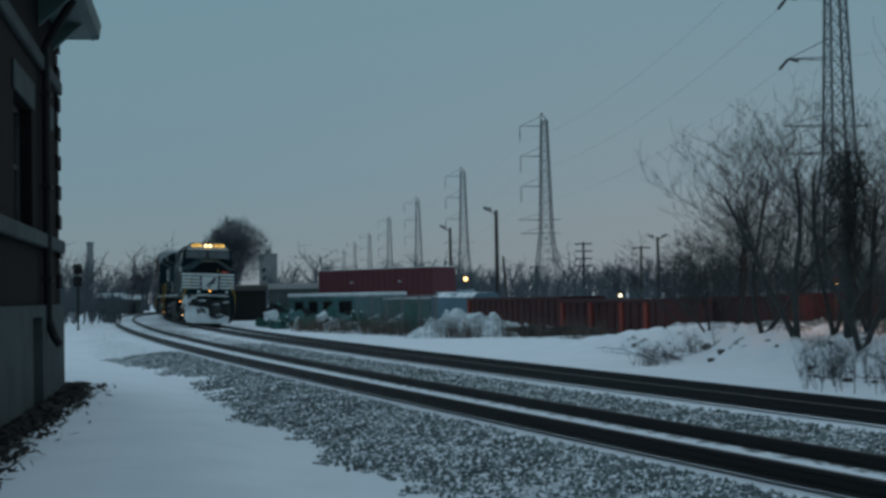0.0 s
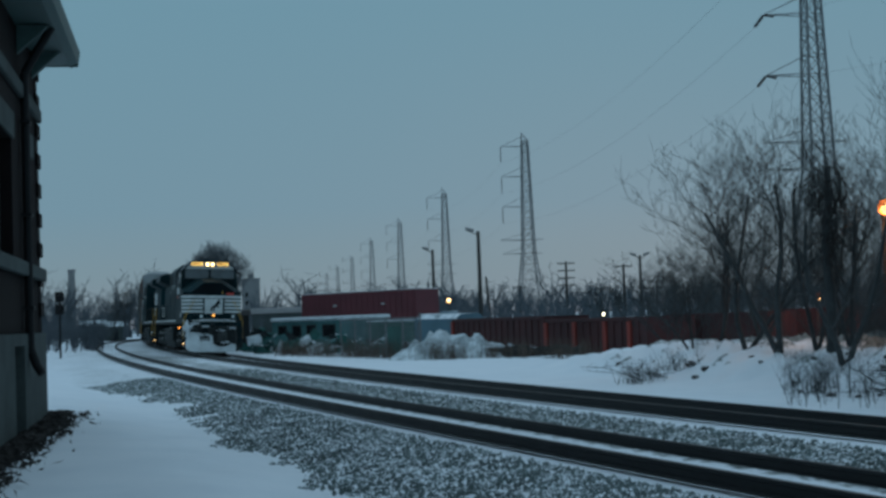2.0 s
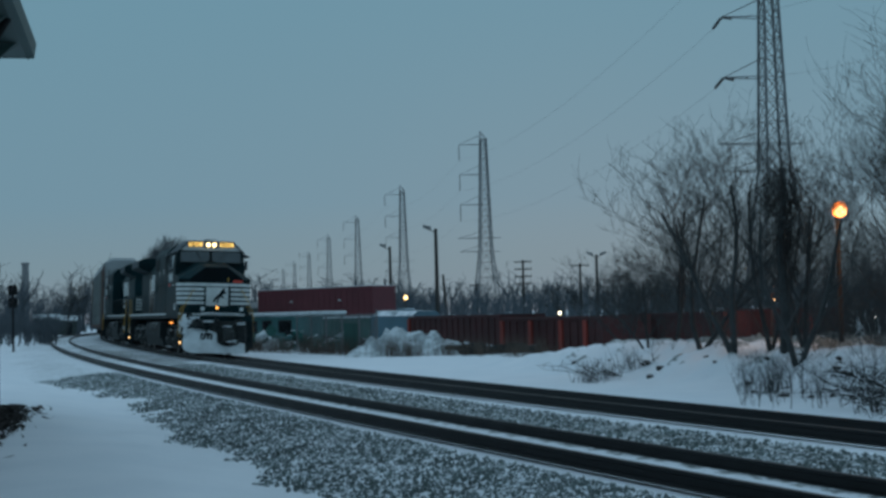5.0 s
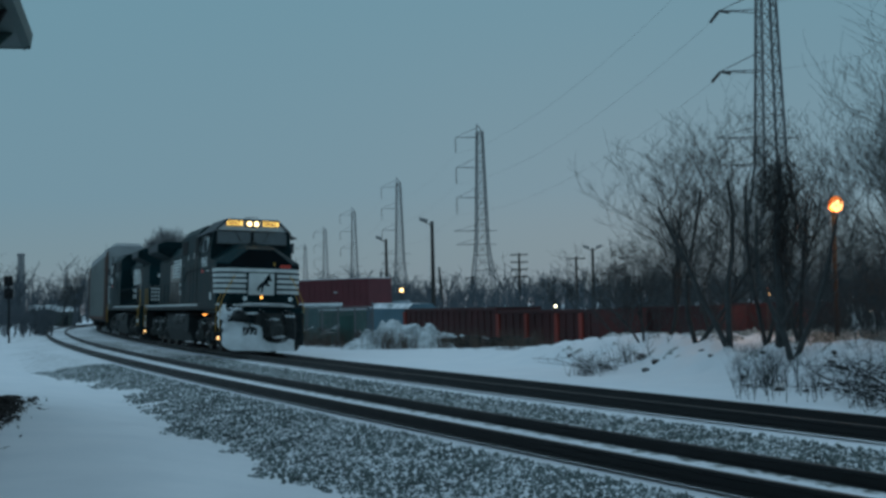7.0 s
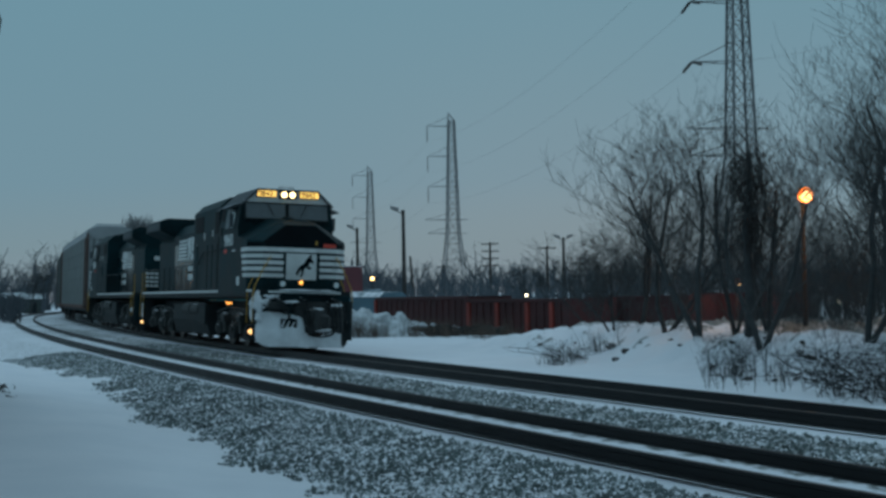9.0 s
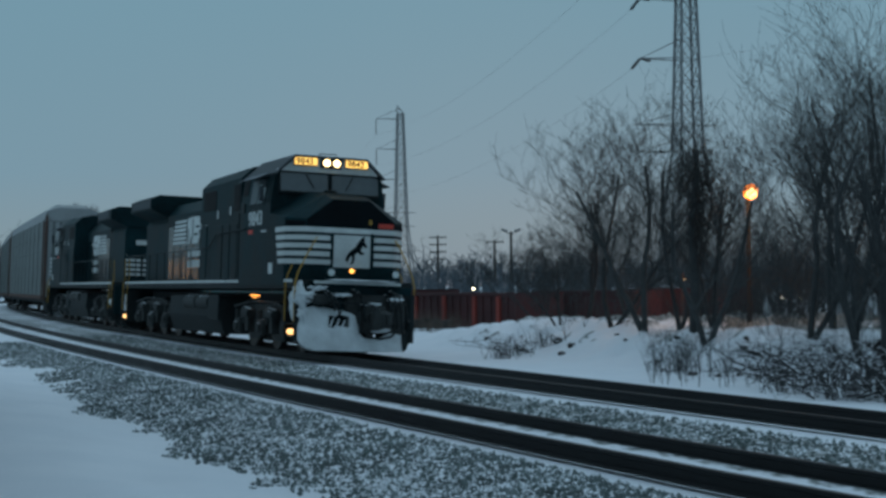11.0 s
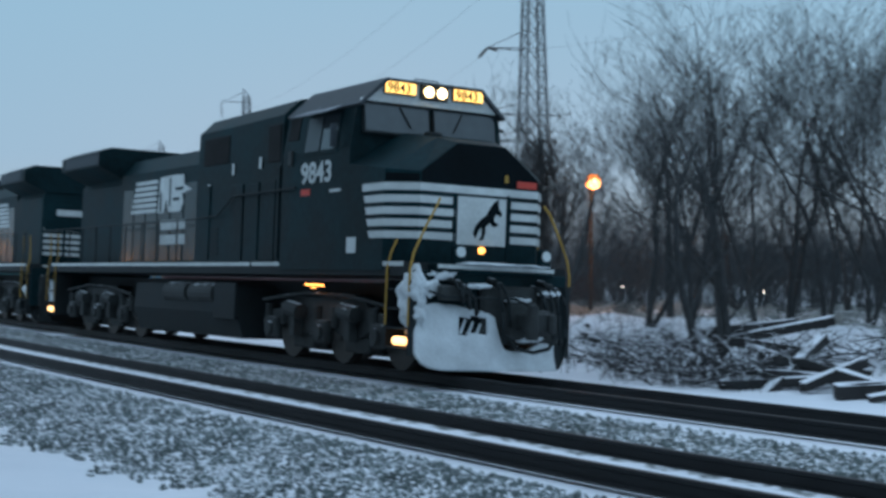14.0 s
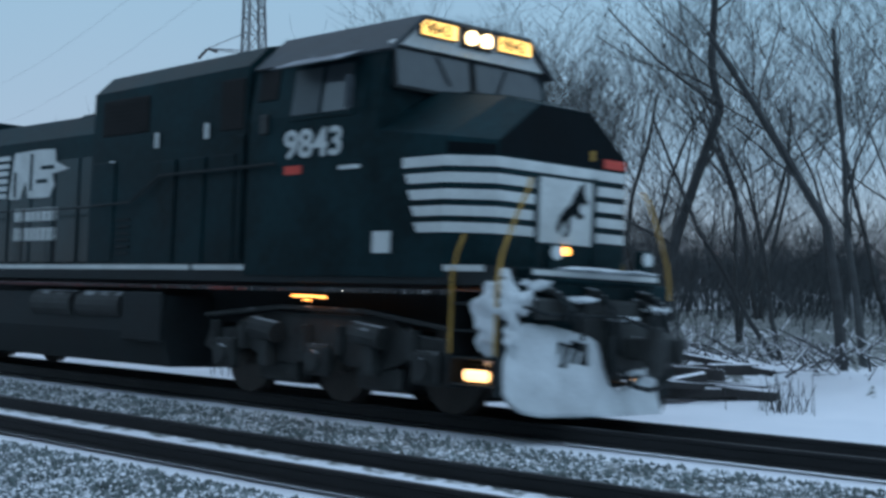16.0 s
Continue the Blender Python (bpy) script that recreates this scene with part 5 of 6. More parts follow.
def make_trailer():
    (ax, ay), (bx, by) = spot(-5.75, 114), spot(-1.13, 105.0)
    m, ln = place2(ax, ay, bx, by, -0.2)
    T = thing("box_trailer", "long maroon steel box trailer standing in the yard", "trailer", m)
    part("body", boxes((0, ln, 0, 2.6, 1.1, 4.02), bevel=0.03), M_darkred, T)
    part("roof_snow", boxes((0.05, ln - 0.05, 0.05, 2.55, 4.024, 4.08), bevel=0.02), M_packsnow, T, "thin snow on the trailer roof")
    for k in range(int(ln / 0.6)):
        part("rib", boxes((0.3 + k * 0.6, 0.36 + k * 0.6, -0.035, -0.002, 1.15, 3.98)), M_darkred, T)
    part("sill", boxes((0, ln, -0.04, 0.0, 1.02, 1.14)), M_grime, T)
    for x in (1.2, 2.4, ln - 2.4, ln - 1.2):
        bm = bmesh.new()
        tube(bm, (x, 0.15, 0.5), (x, 0.5, 0.5), 0.5, 0.5, 18)
        tube(bm, (x, 2.1, 0.5), (x, 2.45, 0.5), 0.5, 0.5, 18)
        part("wheel_pair", bm, M_grime, T)
    part("chassis", boxes((0.4, ln - 0.4, 0.7, 1.9, 0.8, 1.1)), M_grime, T)
    for x in (ln * 0.3, ln * 0.72):
        part("mark", boxes((x, x + 0.28, -0.042, -0.03, 3.0, 3.1)), M_white, T)


make_trailer()


def make_cabin():
    (ax, ay), (bx, by) = spot(-6.95, 90), spot(-3.25, 85)
    m, ln = place2(ax, ay, bx, by, -0.15)
    T = thing("site_cabin", "low teal site cabin with dark windows under snow", "cabin", m)
    part("body", boxes((0, ln, 0, 2.4, 0.25, 1.9), bevel=0.03), M_teal, T)
    part("roof_snow", boxes((-0.08, ln + 0.08, -0.1, 2.5, 1.905, 2.12), bevel=0.07), M_packsnow, T, "thick snow on the flat roof")
    for a, b in ((0.5, 1.3), (1.7, 2.5), (2.9, 3.7), (4.2, 5.3)):
        if b < ln:
            f = part("window_frame", boxes((a, b, -0.03, -0.002, 0.85, 1.65)), M_lime, T)
            part("pane", boxes((a + 0.06, b - 0.06, -0.045, -0.032, 0.91, 1.59)), M_pane, f)
    part("skirt", boxes((0.1, ln - 0.1, 0.1, 2.3, 0.0, 0.25)), M_grime, T)
    (ax, ay), (bx, by) = spot(-3.15, 84), spot(-1.25, 80)
    m, ln = place2(ax, ay, bx, by, -0.15)
    T = thing("storage_box", "dark green steel storage box under snow", "container", m)
    part("body", boxes((0, ln, 0, 2.2, 0.0, 1.66), bevel=0.03), M_screen, T)
    part("roof_snow", boxes((-0.03, ln + 0.03, -0.03, 2.23, 1.665, 1.76), bevel=0.04), M_packsnow, T)
    for k in range(6):
        part("rib", boxes((0.15 + k * 0.48, 0.25 + k * 0.48, -0.04, -0.002, 0.05, 1.6)), M_screen, T)
    (ax, ay), (bx, by) = spot(-1.15, 79), spot(0.46, 76)
    m, ln = place2(ax, ay, bx, by, -0.15)
    T = thing("blue_tank", "pale blue steel tank housing", "tank", m)
    part("body", loft([[(0, y, z) for y, z in ((0, 0), (0, 1.75), (0.35, 2.02), (1.6, 2.02), (1.95, 1.75), (1.95, 0))], [(ln, y, z) for y, z in ((0, 0), (0, 1.70), (0.35, 1.96), (1.6, 1.96), (1.95, 1.70), (1.95, 0))]]), M_blue, T)
    part("end_frame", boxes((-0.06, 0.02, -0.05, 2.0, 0.0, 1.8)), M_blue, T)
    part("hatch", boxes((ln * 0.4, ln * 0.6, 0.6, 1.3, 2.0, 2.12), bevel=0.03), M_blue, T)


make_cabin()


def make_fence():
    (ax, ay), (bx, by) = spot(-4.2, 71), spot(-0.98, 61.5)
    z0 = ground_z(bx, by) - 0.08
    m, ln = place2(ax, ay, bx, by, z0)
    T = thing("yard_fence", "chain-link yard fence hung with torn green screening", "fence", m)
    rng = random.Random(4)
    n = 5
    for k in range(n + 1):
        x = ln * k / n
        bm = bmesh.new()
        tube(bm, (x, 0, 0), (x, 0, 1.95 + (0.15 if k == n else 0)), 0.045, 0.045, 8)
        part("post", bm, M_galv, T)
    part("top_rail", tubes([(0, 0, 1.9), (ln, 0, 1.9)], 0.025, 6), M_galv, T)
    bm = bmesh.new()
    for k in range(int(ln / 0.16)):
        x = k * 0.16
        tube(bm, (x, 0, 0.05), (min(ln, x + 1.8), 0, 1.88), 0.006, 0.006, 3)
        tube(bm, (x, 0, 1.88), (min(ln, x + 1.8), 0, 0.05), 0.006, 0.006, 3)
    tagged(part("chain_link", bm, M_galv, T), kind="stuff")
    x = 0.3
    while x < ln - 3:
        w = rng.uniform(1.5, 2.6)
        h = rng.uniform(0.4, 0.9) if x < ln * 0.55 else rng.uniform(0.9, 1.4)
        bm = bmesh.new()
        rows = []
        for j in range(6):
            xx = x + w * j / 5
            rows.append([(xx, -0.03 + 0.02 * math.sin(j * 2), 0.35 + 0.12 * rng.random()), (xx, -0.035, 0.35 + h), (xx, -0.028, 0.35 + h), (xx, -0.022 + 0.02 * math.sin(j * 2), 0.36)])
        part("screen_panel", loft(rows), M_screen, T, "sagging green screen")
        x += w + (rng.uniform(2.0, 5.0) if x < ln * 0.55 else rng.uniform(0.1, 0.8))


make_fence()


def make_heap():
    """Ploughed snow mixed with dirt, pushed up in front of the skips."""
    bm = bmesh.new()
    nx, ny = 90, 34
    cx, cy = spot(0.9, 62.0)
    g = ground_z(cx, cy) - 0.06
    grid = []
    for i in range(nx + 1):
        x = -3.6 + 8.0 * i / nx
        crest = float(np.interp(x, [-3.6, -2.7, -1.9, -1.4, -0.4, 0.6, 1.8, 3.2, 4.4], [0.0, 0.55, 1.08, 1.2, 1.08, 0.85, 0.5, 0.28, 0.0]))
        col = []
        for j in range(ny + 1):
            y = -1.6 + 3.2 * j / ny
            z = crest * max(0.0, 1 - (abs(y) / 1.6) ** 1.5)
            p = Vector((x, y, z))
            z += z * 0.45 * noise.noise(p * 1.7) + min(z, 0.3) * (0.5 * noise.noise(p * 4.5) + 0.2 * noise.noise(p * 11))
            col.append(bm.verts.new((x, y + 0.1 * noise.noise(p * 3.0), z)))
        grid.append(col)
    for i in range(nx):
        for j in range(ny):
            bm.faces.new((grid[i][j], grid[i + 1][j], grid[i + 1][j + 1], grid[i][j + 1]))
    bmesh.ops.recalc_face_normals(bm, faces=bm.faces)
    ob = finish("snow_mound", bm, M_heap, smooth=True)
    ob.location = (cx, cy, g)
    tagged(ob, "heap of ploughed dirty snow before the red skips", "snow mound")


M_heap = material("dirty_ploughed_snow", (0.40, 0.44, 0.46), 0.9, vary=0.62, scale=1.6, fine=9, bump=0.5, coat=((0.62, 0.66, 0.69), 0.12))
make_heap()


def make_shed(b0, b1, d, top, mat, name, label, category, roof_mat):
    (ax, ay), (bx, by) = spot(b0, d), spot(b1, d)
    g = min(ground_z(ax, ay), ground_z(bx, by)) - 0.2
    m, ln = place2(ax, ay, bx, by, g)
    T = thing(name, label, category, m)
    h = height(top, d) - g
    part("walls", boxes((0, ln, 0, 3.0, 0, h * 0.84), bevel=0.02), mat, T)
    part("roof", loft([[(x, -0.2, h * 0.84), (x, 0.5, h * 0.97), (x, 1.5, h), (x, 2.5, h * 0.97), (x, 3.2, h * 0.84)] for x in (-0.15, ln + 0.15)]), roof_mat, T)
    for k in range(int(ln / 0.5)):
        part("board", boxes((0.1 + k * 0.5, 0.54 + k * 0.5, -0.03, -0.002, 0.1, h * 0.82)), mat, T)
    return T


make_shed(-10.6, -7.85, 112, 0.60, M_iron, "timber_shed", "dark tarred timber shed with a rounded roof", "shed", M_iron)
make_shed(-7.75, -5.75, 135, 0.62, M_lime, "low_shed", "low grey shed with snow on its roof", "shed", M_silo)


def scrap_heap(b, d, wide, tall, n, seed, mats):
    """A low pile of bent sheets, frames and pipes."""
    x, y = spot(b, d)
    T = thing("scrap_heap", "low pile of green sheet scrap and frames under snow", "scrap", Matrix.Translation((x, y, ground_z(x, y) - 0.05)) @ pose(0, 0, 0, 0, 0, -b), "scrap in the yard")
    r = random.Random(seed)
    for k in range(n):
        px = r.uniform(-wide, wide)
        z = tall * (1 - abs(px) / wide * 0.6) * r.random()
        w, t, hh = r.uniform(0.25, 1.1), r.uniform(0.03, 0.25), r.uniform(0.08, 0.55)
        bm = boxes((-w / 2, w / 2, -t, t, -hh / 2, hh / 2), bevel=0.02)
        for v in bm.verts:
            v.co += Vector((r.gauss(0, 0.05), r.gauss(0, 0.03), r.gauss(0, 0.05)))
        ob = part("scrap_piece", bm, mats[k % len(mats)], T)
        ob.matrix_basis = pose(px, r.uniform(-0.5, 0.5), max(0.1, z), r.gauss(0, 14), r.gauss(0, 18), r.gauss(0, 25))


M_scrapgreen = material("weathered_green_sheet", (0.02, 0.085, 0.075), 0.7, vary=0.6, scale=1.2, fine=9, bump=0.1, coat=(SNOW_C, 0.12))
for i, (b, d, w, h, n) in enumerate(((-7.4, 86, 1.0, 1.5, 20), (-6.6, 82, 1.2, 1.1, 22), (-5.5, 80, 1.4, 0.9, 24), (-4.3, 77, 1.3, 1.0, 24), (-3.3, 75, 1.2, 0.9, 20), (-2.2, 70, 1.2, 0.8, 18), (4.4, 61, 0.8, 0.35, 10), (2.9, 60.5, 0.9, 0.35, 10))):
    scrap_heap(b, d, w, h, n, 500 + i, (M_scrapgreen, M_teal, M_grime, M_scrapgreen, M_packsnow) if b < 0 else (M_grime, M_pole))


def weeds(name, label, places, seed, mat, tall=0.7, n=60, spreadr=0.5):
    """Tufts of dry stalks, each its own thing."""
    for i, (x, y) in enumerate(places):
        rng = random.Random(seed + i)
        bm = bmesh.new()
        g = ground_z(x, y)
        for _ in range(n):
            a, r = rng.uniform(0, 6.283), abs(rng.gauss(0, spreadr * 0.5))
            px, py = r * math.cos(a), r * math.sin(a)
            h = tall * rng.uniform(0.4, 1.1)
            tip = (px + rng.gauss(0, 0.25) * h, py + rng.gauss(0, 0.25) * h, h)
            tube(bm, (px, py, -0.05), tip, 0.008, 0.003, 3)
            if rng.random() < 0.5:
                mid = Vector((px, py, 0)).lerp(Vector(tip), 0.6)
                tube(bm, mid, mid + Vector((rng.gauss(0, 0.1), rng.gauss(0, 0.1), 0.15 * h)), 0.005, 0.002, 3)
        ob = finish(name, bm, mat)
        ob.location = (x, y, g)
        tagged(ob, label, "weeds", "dry weeds")


weeds("dry_weeds", "clump of dry brown weeds in the snow", [spot(b, d) for b, d in ((-4.6, 70), (-3.9, 69), (-3.4, 67), (-2.8, 66), (-2.2, 64.5), (-1.6, 63.5), (-0.4, 60.5), (0.3, 60), (1.9, 60), (3.2, 59), (4.6, 57), (5.6, 54), (-5.1, 72), (-5.6, 73), (-6.1, 75), (-6.5, 76))], 40, M_weed, 0.85, 110, 1.1)
weeds("dry_weeds", "thin bush of bare stalks at the snow bank", [spot(b, d) for b, d in ((7.5, 36.5), (8.2, 37.5), (9.2, 38), (36.2, 21.3), (30.0, 23.6), (18.6, 25.5), (20.5, 24.5), (14.6, 31), (23.3, 23.5))], 80, M_snowbark, 0.55, 46, 0.7)


# ------------------------------------------------------------------ far distance
def tower_things():
    x, y = spot(-14.72, 420)
    T = thing("factory_chimney", "tall slender grey factory chimney in the distance", "chimney", Matrix.Translation((x, y, -1)))
    bm = bmesh.new()
    tube(bm, (0, 0, 0), (0, 0, height(2.37, 420) + 1), 1.25, 0.95, 14)
    part("shaft", bm, M_silo, T)
    bm = bmesh.new()
    tube(bm, (0, 0, height(2.37, 420) + 0.5), (0, 0, height(2.37, 420) + 1.1), 1.15, 1.15, 14)
    part("rim", bm, M_silo, T)
    x, y = spot(-7.75, 300)
    T = thing("concrete_tower", "grey concrete tower block with roof gear in the distance", "tower", Matrix.Translation((x, y, -1)) @ pose(0, 0, 0, 0, 0, 7))
    h = height(1.84, 300) + 1
    part("block", boxes((-1.9, 1.9, 0, 4, 0, h), bevel=0.1), M_silo, T)
    part("roof_house", boxes((-0.6, 0.7, 1, 2.5, h, h + 0.9)), M_silo, T)
    part("parapet", boxes((-2.0, 2.0, -0.1, 4.1, h - 0.35, h - 0.1)), M_silo, T)
    for k in range(4):
        part("window", boxes((-1.2, -0.6, -0.04, 0.02, 3 + k * 1.8, 3.9 + k * 1.8)), M_pane, T)
    for b, w in ((-13.95, 3.0), (-13.1, 2.6)):
        x, y = spot(b, 190)
        g = ground_z(x, y)
        T = thing("lineside_hut", "small pale lineside hut with a snowy roof", "hut", Matrix.Translation((x, y, g - 0.1)) @ pose(0, 0, 0, 0, 0, 12), "lineside huts")
        part("walls", boxes((-w / 2, w / 2, 0, 2.5, 0, 2.1)), M_lime, T)
        part("roof", loft([[(x_, -0.2, 2.1), (x_, 1.25, 2.75), (x_, 2.7, 2.1)] for x_ in (-w / 2 - 0.2, w / 2 + 0.2)]), M_packsnow, T, "snow-covered pitched roof")
        part("door", boxes((-0.4, 0.4, -0.05, 0.02, 0.05, 1.8)), M_grime, T)
    x, y = spot(-15.2, 92)
    g = ground_z(x, y)
    T = thing("railway_signal", "dark railway signal mast with two heads", "signal", Matrix.Translation((x, y, g - 0.1)))
    bm = bmesh.new()
    tube(bm, (0, 0, 0), (0, 0, 4.2), 0.07, 0.06, 8)
    part("mast", bm, M_iron, T)
    for z in (3.2, 4.0):
        bm = boxes((-0.28, 0.28, -0.15, 0.15, z - 0.32, z + 0.32), bevel=0.08)
        tube(bm, (0, -0.15, z + 0.1), (0, -0.45, z + 0.12), 0.12, 0.13, 10)
        part("signal_head", bm, M_iron, T)


tower_things()


def woods(name, label, count, b0, b1, d0, d1, h0, h1, seed, thick=0.05, mat=None, twigs=26):
    """Many bare trees of thin flat-sided limbs in one mesh."""
    rng = np.random.RandomState(seed)
    V, F = [], []

    def limb(p, q, r0, r1):
        d = q - p
        side = np.cross(d, (0.3, 0.2, 1.0))
        side /= np.linalg.norm(side) + 1e-9
        up = np.cross(side, d)
        up /= np.linalg.norm(up) + 1e-9
        i = len(V)
        for c, r in ((p, r0), (q, r1)):
            for a in (0, 2.094, 4.189):
                V.append(tuple(c + side * r * math.cos(a) + up * r * math.sin(a)))
        for k in range(3):
            n = (k + 1) % 3
            F.append((i + k, i + n, i + 3 + n, i + 3 + k))

    for _ in range(count):
        b, d = rng.uniform(b0, b1), rng.uniform(d0, d1)
        x, y = spot(b, d)
        h = rng.uniform(h0, h1)
        base = np.array([x, y, -0.4])
        fork = base + np.array([rng.normal(0, 0.05) * h, rng.normal(0, 0.05) * h, h * rng.uniform(0.25, 0.45)])
        limb(base, fork, thick * h * 0.16, thick * h * 0.11)
        tops = []
        for k in range(4):
            t = fork + np.array([rng.normal(0, 0.17), rng.normal(0, 0.17), rng.uniform(0.25, 0.52)]) * h
            limb(fork, t, thick * h * 0.08, thick * h * 0.03)
            tops.append((fork, t))
        for k in range(twigs):
            a, c = tops[rng.randint(len(tops))]
            p = a + (c - a) * rng.uniform(0.15, 1.0)
            q = p + np.array([rng.normal(0, 0.13), rng.normal(0, 0.13), rng.uniform(0.02, 0.24)]) * h
            limb(p, q, thick * h * 0.03, thick * h * 0.012)
            for _i in range(2):
                e = p + (q - p) * rng.uniform(0.3, 1)
                limb(e, e + np.array([rng.normal(0, 0.08), rng.normal(0, 0.08), rng.uniform(0.0, 0.12)]) * h, thick * h * 0.016, thick * h * 0.008)
    me = bpy.data.meshes.new(name)
    me.from_pydata(V, [], F)
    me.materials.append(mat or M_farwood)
    return tagged(new(name, me), label, "woods", kind="stuff")


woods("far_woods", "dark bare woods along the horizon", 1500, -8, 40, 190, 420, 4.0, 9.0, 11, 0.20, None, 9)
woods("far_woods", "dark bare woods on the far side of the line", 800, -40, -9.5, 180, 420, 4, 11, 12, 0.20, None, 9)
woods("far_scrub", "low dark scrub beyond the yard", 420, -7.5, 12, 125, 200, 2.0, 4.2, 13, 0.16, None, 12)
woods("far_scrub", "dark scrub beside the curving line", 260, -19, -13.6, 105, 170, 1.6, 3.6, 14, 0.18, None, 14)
woods("thicket", "dense bare thicket behind the trees", 360, 17.5, 62, 42, 95, 2.5, 6.5, 15, 0.028, M_bark, 24)
woods("thicket", "tall bare thicket in the wood", 150, 9.2, 18, 64, 88, 3.0, 6.5, 16, 0.03, M_bark, 30)
woods("underwood", "low dark bramble along the top of the bank", 330, 13.5, 22.5, 26.5, 36, 0.4, 1.3, 27, 0.055, M_underwood, 18)
woods("thicket", "thin bare scrub before the skips", 60, 9.5, 18, 38, 56, 1.4, 3.4, 26, 0.03, M_bark, 22)
woods("underwood", "tangled leafless underwood between the trees", 800, 15.3, 62, 29, 62, 1.0, 3.0, 17, 0.035, M_underwood, 16)
woods("underwood", "dense low brushwood deep in the wood", 860, 16.2, 62, 37, 62, 1.6, 3.6, 18, 0.042, M_underwood, 18)
woods("underwood", "dark saplings crowding the depth of the wood", 940, 17.5, 62, 46, 85, 3.2, 6.2, 19, 0.040, M_underwood, 20)


# ------------------------------------------------------------------ bare trees
def make_tree(x, y, h, seed, r=0.11, lean=(0.0, 0.0), levels=4, spread_=0.55, forks=1, mat=None, label="bare dark tree with upswept branches", path=None):
    rng = random.Random(seed)
    thin = max(1.0, math.hypot(x, y) / 40)
    g = ground_z(x, y)
    T = thing("bare_tree", label, "tree", Matrix.Translation((x, y, g - 0.15)), "bare trees on the bank")
    trunk, crown = bmesh.new(), bmesh.new()

    def grow(p, d, length, rad, level):
        bm = trunk if level == 0 else crown
        n = (5, 4, 3, 2, 1)[level]
        pts, q, way = [p], p, d
        for i in range(n):
            bend = 0.15 if level == 0 else 0.27
            way = (way + Vector((rng.gauss(0, bend), rng.gauss(0, bend), rng.gauss(0.04, 0.06)))).normalized()
            q = q + way * length / n
            pts.append(q)
        if level == 0 and path:
            pts = [Vector(c) for c in path]
            n = len(pts) - 1
        sides = 7 if level == 0 else (4 if level == 1 else 3)
        end = rad * (0.42 if level == 0 else 0.32)
        for i in range(n):
            a, b = rad + (end - rad) * i / n, rad + (end - rad) * (i + 1) / n
            tube(bm, pts[i], pts[i + 1], max(a, 0.0036 * thin), max(b, 0.0024 * thin), sides)
        if level >= levels:
            return
        kids = (9, 6, 4, 3, 3)[min(level, 4)]
        for k in range(kids):
            t = rng.uniform(0.32 if level else 0.22, 1.0)
            i = min(n - 1, int(t * n))
            at = pts[i].lerp(pts[i + 1], t * n - i)
            base = (pts[i + 1] - pts[i]).normalized()
            az = rng.uniform(0, 6.283)
            side = Vector((math.cos(az), math.sin(az), 0.0))
            dirn = (base * (1 - spread_) + side * spread_ * rng.uniform(0.6, 1.25) + Vector((0, 0, 0.20))).normalized()
            grow(at, dirn, length * rng.uniform(0.40, 0.66) * (1.0 - 0.30 * t if level == 0 else 1.0), (rad + (end - rad) * t) * rng.uniform(0.32, 0.48), level + 1)

    for k in range(forks):
        d = Vector((lean[0] + rng.gauss(0, 0.05 + 0.22 * (forks > 1)), lean[1] + rng.gauss(0, 0.05), 1)).normalized()
        grow(Vector((0, 0, 0)), d, h * 0.74 * rng.uniform(0.85, 1.05), r * rng.uniform(0.75, 1.0), 0)
    part("trunk", trunk, mat or M_bark, T)
    part("crown", crown, mat or M_bark, T)
    return T


